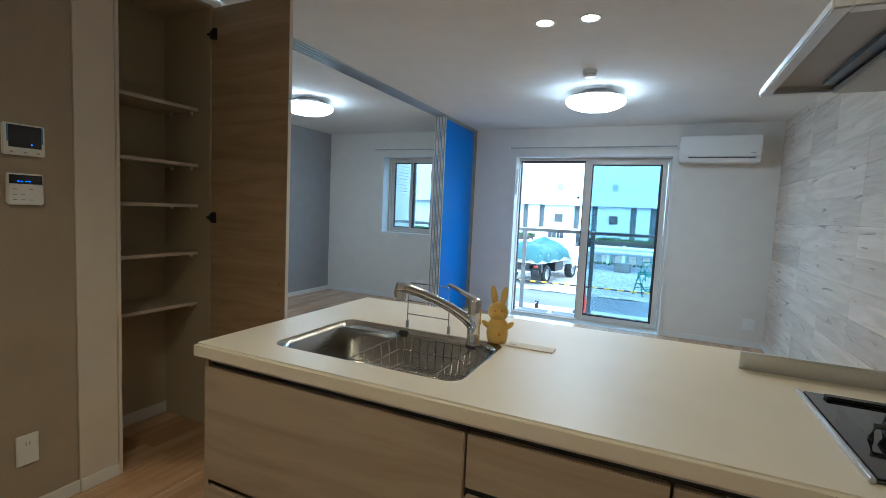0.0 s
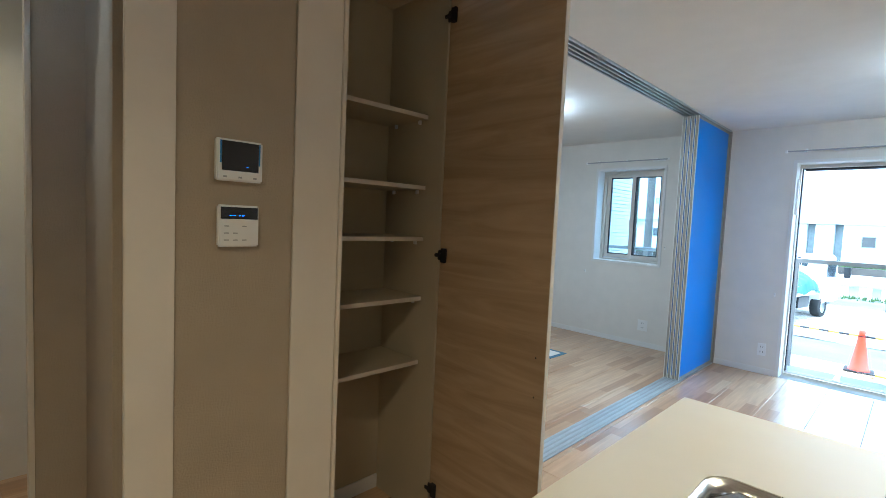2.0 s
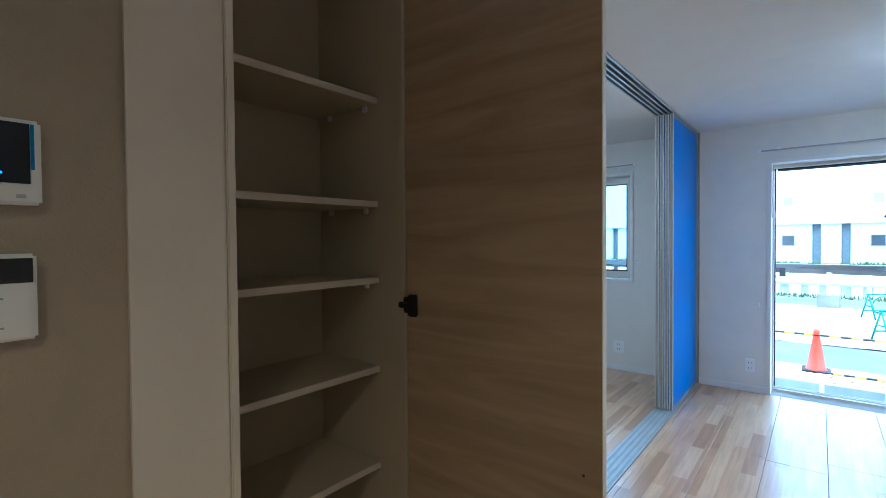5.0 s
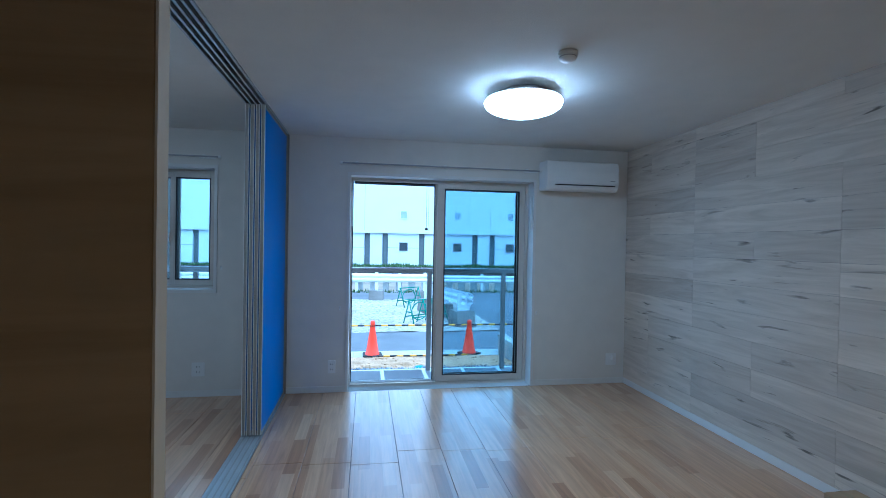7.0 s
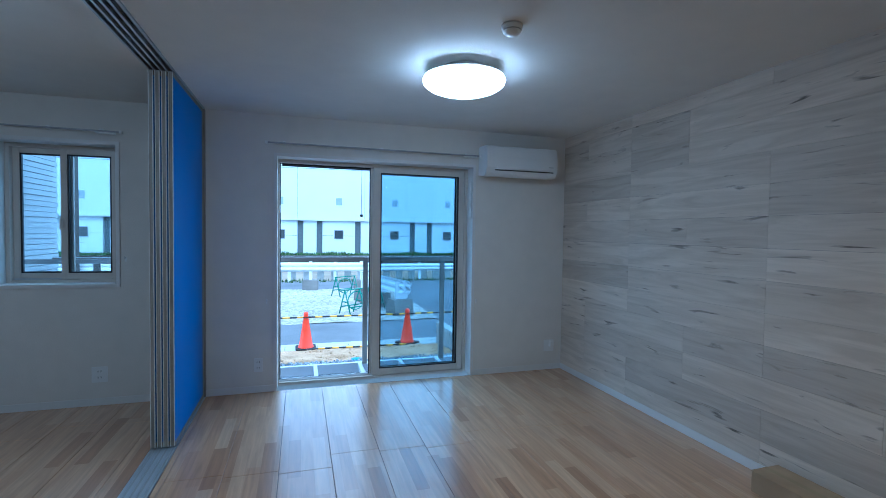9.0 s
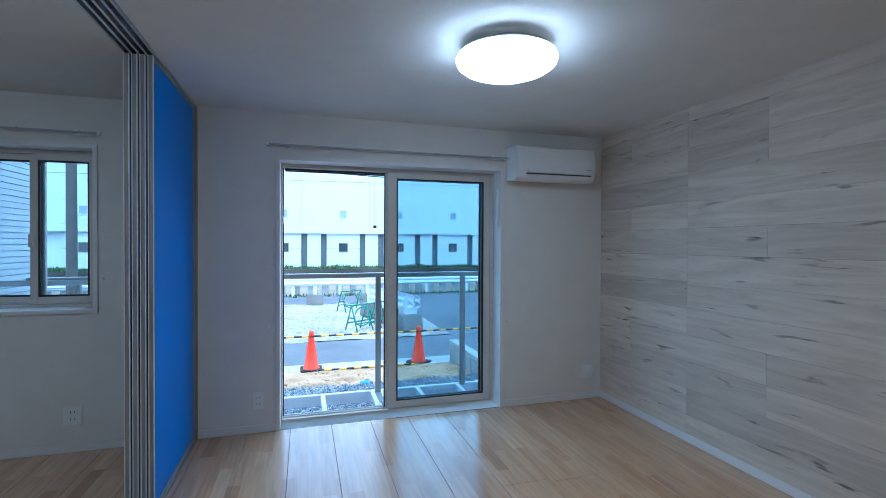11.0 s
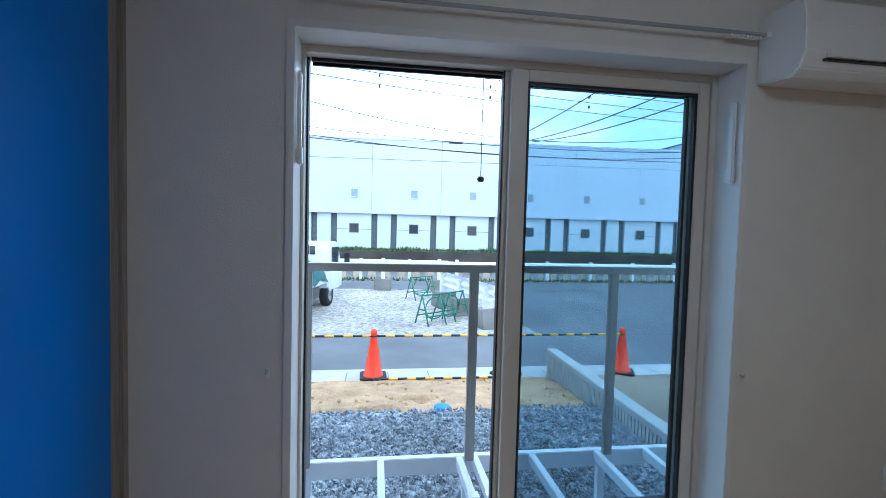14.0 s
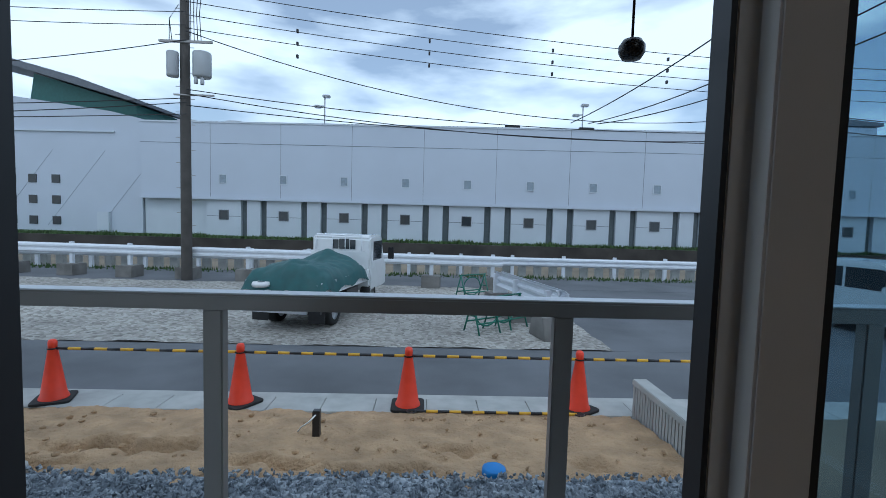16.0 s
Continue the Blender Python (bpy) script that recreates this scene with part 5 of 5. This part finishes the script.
def guard_rail():
    parts = [w_beam(-26, 1.2, 0.0, 1.05, RAILW)]
    for x in [-25.05 + 2.0 * i for i in range(13)] + [0.9]:
        parts.append(box("post", RAILW, x - 0.06, x + 0.06, 0.013, 0.12, 0.2, 1.10, 0.01))
        parts.append(box("block", CONCD, x - 0.29, x + 0.29, -0.25, 0.33, -0.01, 0.38, 0.02))
    e = thing("guard_rail", parts, "white corrugated guard rail on concrete blocks", "guard rail", "guard rails")
    e.matrix_basis = pose(-0.1, 20.35, -0.872, 0, 0, -4.5)
    parts = [w_beam(-40, 45, 0.0, 0.78, RAILW)]
    for i in range(43):
        x = -40 + i * 2
        parts.append(box("post", RAILW, x - 0.06, x + 0.06, 0.013, 0.12, -0.06, 0.86))
    e = thing("far_guard_rail", parts, "white guard rail along the road", "guard rail", "guard rails")
    e.location = (0, 23.5, -0.872)


guard_rail()
stored = [w_beam(-1.6, 1.6, 0.0, 0.95, RAILW), w_beam(-1.6, 1.6, -0.2, 0.93, RAILW)] + [box("post", RAILW, x - 0.05, x + 0.05, -0.3, 0.06, 0.3, 0.9, 0.01) for x in (-1.3, 0.2, 1.4)] + [prism("base", CONCD, [(x - 0.35, 0.0), (x + 0.35, 0.0), (x + 0.24, 0.42), (x - 0.24, 0.42)], "y", -0.35, 0.2, 0.01) for x in (-1.3, 0.2, 1.4)]
e = thing("stored_rail", stored, "white guard rail sections stacked on concrete bases", "guard rail section")
e.matrix_basis = pose(0.75, 15.6, -0.862, 0, 0, 103)


FAR = Matrix.Translation((-1.204, 5.707, 1.343)) @ Matrix.Scale(0.878, 4) @ Matrix.Translation((1.187, -5.982, -1.332))


def far(ob):
    ob.matrix_basis = FAR @ ob.matrix_basis
    return ob


# row of pale bank posts and the bank beyond
bm = bmesh.new()
for i in range(130):
    x = -42 + i * 0.7
    add_box(bm, x, x + 0.34, 26.6, 26.8, -1.6, -0.62)
bank = structure(far(box("bank_wall", RETAIN, -90, 90, 37.0, 37.6, -1.6, -0.42)), "dark stained retaining wall of the bank")
tagged(far(mesh_ob("bank_posts", bm, CONC)), "row of pale concrete bank posts", "bank posts", kind="stuff")
structure(far(box("ground_bank", GRASS, -90, 90, 37.6, 60, -1.6, -0.40)), "grassy bank at the factory's foot")
bm = bmesh.new()
rng = random.Random(5)
for i in range(9000):
    x, y = rng.uniform(-45, 45), rng.uniform(37.2, 38.6)
    hgt = rng.uniform(0.08, 0.24) * (1 + 1.3 * max(0, noise.noise(Vector((x * 0.5, 0, 0)))))
    a = rng.uniform(0, 6.28)
    w = 0.06
    p = Vector((x, y, -0.42))
    d = Vector((math.cos(a), math.sin(a), 0))
    lean = Vector((rng.uniform(-0.1, 0.1), rng.uniform(-0.1, 0.1), hgt))
    v = [bm.verts.new(p - d * w), bm.verts.new(p + d * w), bm.verts.new(p + lean)]
    bm.faces.new(v)
tagged(far(mesh_ob("grass_tufts", bm, GRASS)), "ragged green grass along the wall top", "grass", kind="stuff")
bm = bmesh.new()
for i in range(5000):
    x, y = rng.uniform(-40, 45), rng.uniform(25.5, 26.5)
    hgt = rng.uniform(0.08, 0.22)
    d = Vector((rng.uniform(-1, 1), rng.uniform(-1, 1), 0)).normalized() * 0.05
    p = Vector((x, y, -1.24))
    bm.faces.new([bm.verts.new(p - d), bm.verts.new(p + d), bm.verts.new(p + Vector((0, 0, hgt)))])
tagged(far(mesh_ob("verge_grass", bm, GRASS)), "green grass on the road verge", "grass", kind="stuff")


# ---- factory ----
def factory():
    """Local: facade in the plane y=0, seen from -y."""
    parts = []
    x0, x1, z0, zt = -22.6, 66.0, -0.42, 7.75
    step = 4.46
    cx = [-16.45 + step * i for i in range(19)]
    upper = [box("upper_wall", FACADE, x0, x1, 0.0, 12.0, 2.35, zt)]
    lower = [box("lower_wall", FACADE2, x0, x1, 0.45, 12.0, z0, 2.349)]
    ledge = box("ledge", FACADE, x0 - 0.05, x1, -0.16, 0.0, 2.22, 2.42)
    coping = box("coping", FACADE2, x0 - 0.05, x1, -0.06, 12.05, zt, zt + 0.12)
    seam = boxes("seam", SLOT, [(x0, x1, -0.012, 0.0, 6.28, 6.31)] + [(x, x + 0.02, -0.006, 0.0, 2.43, zt) for x in [x0 + 5.2 * i for i in range(1, 17)]])
    parts += upper + lower + [ledge, coping, seam]
    # lower bays: wall panels with recessed dark slots between
    bays, slots = [], []
    for c in cx:
        bays.append((c - 1.27, c + 1.27, 0.10, 0.449, z0, 2.22))
        bays.append((c + 1.27 + 0.46, c + step - 1.27 - 0.46, 0.10, 0.449, z0, 2.22))
        for s in (c + 1.27, c + step - 1.27 - 0.46):
            slots.append((s + 0.02, s + 0.44, 0.38, 0.448, z0, 2.21))
    parts += [box("bay_panel", FACADE2, *q) for q in bays]
    parts += [box("slot", SLOT, *q) for q in slots]
    fine = [(c - 1.27, c - 0.4, 0.094, 0.10, 1.02, 1.05) for c in cx] + [(c + 0.4, c + 1.27, 0.094, 0.10, 1.02, 1.05) for c in cx]
    parts += [box("panel_joint", SLOT, *q) for q in fine]
    body = thing("factory", parts, "long pale two-storey factory with rows of small windows", "factory")
    for c in cx:
        for z, w, h2, m, y in ((1.13, 0.36, 0.36, PANED, 0.10), (3.75, 0.29, 0.34, PANEL, 0.0)):
            wn_ = new("window")
            wn_.parent = body
            wn_.location = (c, y, z)
            t = 0.05
            fr = boxes("frame", ROOFG if m is PANED else FACADE2, [(-w, -w + t, -0.05, 0.0, -h2, h2), (w - t, w, -0.05, 0.0, -h2, h2), (-w + t, w - t, -0.05, 0.0, -h2, -h2 + t), (-w + t, w - t, -0.05, 0.0, h2 - t, h2)])
            pn = box("pane", m, -w + t, w - t, -0.025, -0.002, -h2 + t, h2 - t)
            fr.parent = wn_
            pn.parent = wn_
    body.matrix_basis = FAR @ Matrix.Translation((-1.0, 39.6, 0)) @ pose(0, 0, 0, 0, 0, -3.6) @ Matrix.Translation((1.0, 0, 0))
    # side wing with a green curved roof
    w2 = []
    w2.append(prism("wall", FACADE, [(-60, z0), (-22.7, z0), (-22.7, 8.0), (-25, 8.5), (-33, 9.55), (-60, 10.6)], "y", 0.3, 14))
    w2.append(box("ledge_line", FACADE2, -40, -24.7, 0.16, 0.299, 6.95, 7.05))
    joints = []
    for i in range(9):
        a = -58 + i * 4.0
        bm_ = bmesh.new()
        add_tube(bm_, [(a, 0.295, 0.0), (a + 4.5, 0.295, 5.6)], 0.014, 4)
        joints.append(mesh_ob("diagonal_joint", bm_, PANEL))
    w2 += joints
    wins = [(x, x + 0.62, 0.24, 0.299, z, z + 0.62) for x in (-36.2, -34.6, -33.0, -31.4, -29.6) for z in (0.05, 1.6, 3.15)]
    w2 += [box("window", PANED, *q) for q in wins]
    w2.append(box("meter_box", FACADE2, -26.0, -25.1, 0.0, 0.298, -0.3, 1.1, 0.02))
    w2.append(prism("roof", ROOFG, [(-46, 15.4), (-33, 12.3), (-27, 10.75), (-22.6, 9.25), (-22.7, 9.05), (-27, 10.2), (-33, 11.85), (-46, 14.9)], "y", -0.4, 9))
    w2.append(prism("roof_drum", GREENR, [(-32.2, 8.0), (-23.7, 8.0), (-23.7, 9.2), (-27, 10.1), (-31.6, 11.4)], "y", 1.2, 8))
    wg = thing("factory_wing", w2, "pale factory wing with green drum and sweeping roof", "factory wing")
    wg.matrix_basis = FAR @ Matrix.Translation((-1.0, 39.6, 0)) @ pose(0, 0, 0, 0, 0, -3.6) @ Matrix.Translation((1.0, 0, 0))
    # plant on the roof and lamps
    tw = thing("rooftop_house", [box("wall", FACADE, 28.5, 37.5, 46, 52, 7.6, 10.2, 0.05), prism("roof", ROOFG, [(28.2, 10.2), (33.5, 10.9), (37.8, 10.6), (37.8, 10.3)], "y", 45.8, 52.2)], "pale plant house on the factory roof", "roof house", base=(33, 48, 7.6))
    far(tw)
    for x in (-9.15, 9.9):
        a = tube("mast", GREYP, [[(x, 40.8, 7.7), (x, 40.8, 9.9)], [(x - 0.4, 40.8, 9.25), (x, 40.8, 9.25)]], 0.05)
        b = each("lamp_head", GREYP, [(x - 0.75, x - 0.25, 40.6, 41.0, 9.1, 9.3), (x - 0.15, x + 0.4, 40.6, 41.0, 9.85, 10.05)], 0.05)
        far(thing("roof_lamp", [a] + b, "grey floodlight mast on the factory roof", "floodlight", "roof floodlights", (x, 40.8, 7.7)))
    v = [turned("cowl", GREYP, [(0, 0.7), (0.9, 0.6), (1.2, 0.3), (1.2, 0.0), (0.0, 0.0)], 20, Matrix.Translation((x, 44, 7.85))) for x in (-20.5, -16.8)]
    for c in v:
        tagged(c, "grey ventilation cowl on the factory roof", "roof vent", "roof vents")
        c.name = "roof_vent"
        far(c)


factory()


# ---- poles and wires ----
def utility_pole(x, y, h2, kit, label):
    parts = [turned("shaft", POLE, [(0.19, -0.3), (0.17, h2 * 0.5), (0.13, h2), (0, h2)], 20)]
    steps = boxes("step", RAILB, [(0.12, 0.34, -0.01, 0.01, z, z + 0.02) for z in [1.9 + 0.9 * i for i in range(int((h2 - 2) / 0.9))]] + [(-0.34, -0.12, -0.01, 0.01, z + 0.45, z + 0.47) for z in [1.9 + 0.9 * i for i in range(int((h2 - 2.6) / 0.9))]])
    parts.append(steps)
    if kit:
        parts.extend(each("crossarm", RAILB, [(-0.80, 1.05, -0.22, -0.14, 8.32, 8.40), (-0.1, 0.95, -0.22, -0.14, 10.0, 10.07), (-0.3, 1.1, -0.22, -0.14, 6.5, 6.55)]))
        for dx in (-0.3, 0.72):
            r = 0.2 if dx < 0 else 0.31
            parts.append(turned("transformer", GREYP, [(0, 0), (r * 0.9, 0), (r, 0.05), (r, 0.8), (r * 0.9, 0.86), (0, 0.9)], 20, Matrix.Translation((dx, -0.25, 7.12))))
        parts.append(turned("insulator", GREYP, [(0.0, 0.0), (0.06, 0.0), (0.07, 0.08), (0.05, 0.24), (0, 0.26)], 12, Matrix.Translation((0.6, -0.45, 6.85))))
        parts.append(turned("insulator", GREYP, [(0.0, 0.0), (0.06, 0.0), (0.07, 0.08), (0.05, 0.24), (0, 0.26)], 12, Matrix.Translation((0.82, -0.45, 6.82))))
        parts.append(tube("drop_wire", WIRE, [[(0.3 + 0.12 * i, -0.18, 8.36), (0.34 + 0.1 * i, -0.25, 9.3), (0.3 + 0.13 * i, -0.2, 10.0)] for i in range(4)] + [[(-0.35 - 0.1 * i, -0.18, 8.36), (-0.4, -0.25, 9.1), (-0.1, -0.2, 9.6)] for i in range(2)], 0.014, 5))
    else:
        parts.extend(each("crossarm", RAILB, [(-0.7, 0.7, -0.2, -0.13, h2 - 0.5, h2 - 0.42), (0.1, 0.6, -0.2, -0.13, h2 - 0.2, h2 - 0.14)]))
    e = thing("utility_pole", parts, label, "utility pole", "utility poles")
    e.location = (x, y, -1.1)
    far(e)


utility_pole(-10.07, 23.15, 13.5, True, "brown concrete utility pole with transformers and crossarms")
utility_pole(14.5, 26.1, 7.9, False, "slim grey utility pole beside the road")


def wire(a, b, sag, r=0.014):
    a, b = Vector(a), Vector(b)
    return [(a.lerp(b, i / 24) - Vector((0, 0, sag * 4 * (i / 24) * (1 - i / 24)))) for i in range(25)]


bm = bmesh.new()
P = Vector((-10.0, 23.0, 0))
runs = []
for dz, dx in ((9.05, 0.3), (8.6, 0.5), (8.15, 0.7), (7.7, 0.9)):          # high lines to both sides
    runs.append((wire((-9.9, 22.9, dz), (32, 27, dz - 0.2), 0.9), 0.014))
    runs.append((wire((-9.9, 22.9, dz + 0.1), (-45, 20, dz + 1.2), 0.8), 0.014))
for z1, z2, s in ((7.6, 6.3, 1.5), (5.6, 5.45, 0.5), (5.45, 5.2, 0.7), (5.05, 4.95, 0.35)):
    runs.append((wire((-9.9, 22.9, z1), (14.5, 26.0, z2), s), 0.017))
    runs.append((wire((-9.9, 22.9, z1 - 0.3), (-42, 21, z1 - 1.2), s), 0.017))
for x2, s in ((9.5, 0.6), (12.5, 0.9), (14.0, 1.1)):                       # service drops coming overhead
    runs.append((wire((5.2 + 0.25 * (x2 - 12), 25.6, 5.45), (x2 - 2.0, 9.0, 8.2), s), 0.02))
runs.append((wire((14.5, 26.0, 6.3), (60, 30, 6.6), 0.6), 0.022))
runs.append((wire((14.5, 26.0, 5.7), (60, 30, 5.6), 0.6), 0.022))
for x, r in runs:
    add_tube(bm, x, r, 5)
for x in (-6.2, -1.4, 3.4, 8.2):                                            # spacers
    for k in range(3):
        add_box(bm, x - 0.035, x + 0.035, 23.2 + x * 0.1 + 0.85, 23.3 + x * 0.1 + 0.85, 7.3 + k * 0.45 - 0.3, 7.42 + k * 0.45 - 0.3)
for x in (2.0, 5.0):
    add_box(bm, x - 0.3, x + 0.3, 24.8, 24.9, 5.05, 5.13)
tagged(far(mesh_ob("overhead_wires", bm, WIRE)), "black overhead wires strung between the poles", "wires", kind="stuff")


# ---- floor boards and wall planks ----
floor = structure(new("floor"), "warm oak strip floorboards with a satin sheen")


def floor_boards(x_start, x_end, y_lo, y_hi, x_ref):
    bw, bl, g = 0.303, 1.818, 0.0013
    n0 = math.floor((x_start - x_ref) / bw)
    shared = {}
    k = n0
    while x_ref + k * bw < x_end - 0.004:
        a, b = max(x_start, x_ref + k * bw), min(x_end, x_ref + (k + 1) * bw)
        y = y_lo - ((0.65 * k + 0.37 * (k % 3)) % 1.0) * bl
        while y < y_hi:
            c, d = max(y, y_lo), min(y + bl, y_hi)
            if d - c > 0.03 and b - a > 0.01:
                key = (round(b - a, 4), round(d - c, 4))
                if key not in shared:
                    bm = bmesh.new()
                    add_box(bm, g, key[0] - g, g, key[1] - g, -0.0118, 0.0)
                    top = [e for e in bm.edges if all(v.co.z > -0.001 for v in e.verts)]
                    bmesh.ops.bevel(bm, geom=top, offset=0.0012, segments=1, affect="EDGES")
                    ob = mesh_ob("board", bm, FLOORW)
                    shared[key] = ob.data
                else:
                    ob = new("board", shared[key])
                ob.location = (a, c, 0)
                ob.parent = floor
            y += bl
        k += 1


floor_boards(XP + 0.152, XR, YS, YN, -1.335)
floor_boards(X2, XP - 0.002, 2.15, YN, -1.335)
floor_boards(-4.0, XP + 0.151, YS, 2.15, -1.335)

pw, ph = 0.602, 0.1915
shared = {}
rng = random.Random(11)
for r in range(13):
    z0, z1 = r * ph + 0.0, min((r + 1) * ph, H)
    if z1 - z0 < 0.02:
        continue
    y = 6.012 - rng.choice((0.4, 0.6, 1.0)) - 0.002
    ys = [YN - 0.001]
    cur = 6.206 - pw * rng.choice((1, 2))
    while cur > YS:
        ys.append(cur)
        cur -= pw * rng.choice((1, 2, 2))
    ys.append(YS)
    for y1, y0 in zip(ys, ys[1:]):
        if y1 - y0 < 0.03:
            continue
        key = (round(y1 - y0, 3), round(z1 - z0, 3))
        if key not in shared:
            bm = bmesh.new()
            add_box(bm, 0.0, 0.0075, 0.0008, key[0] - 0.0008, 0.001, key[1] - 0.001)
            ob = mesh_ob("plank", bm, WALLP)
            shared[key] = ob.data
        else:
            ob = new("plank", shared[key])
        ob.location = (XR, y0, z0)
        ob.parent = wall_east
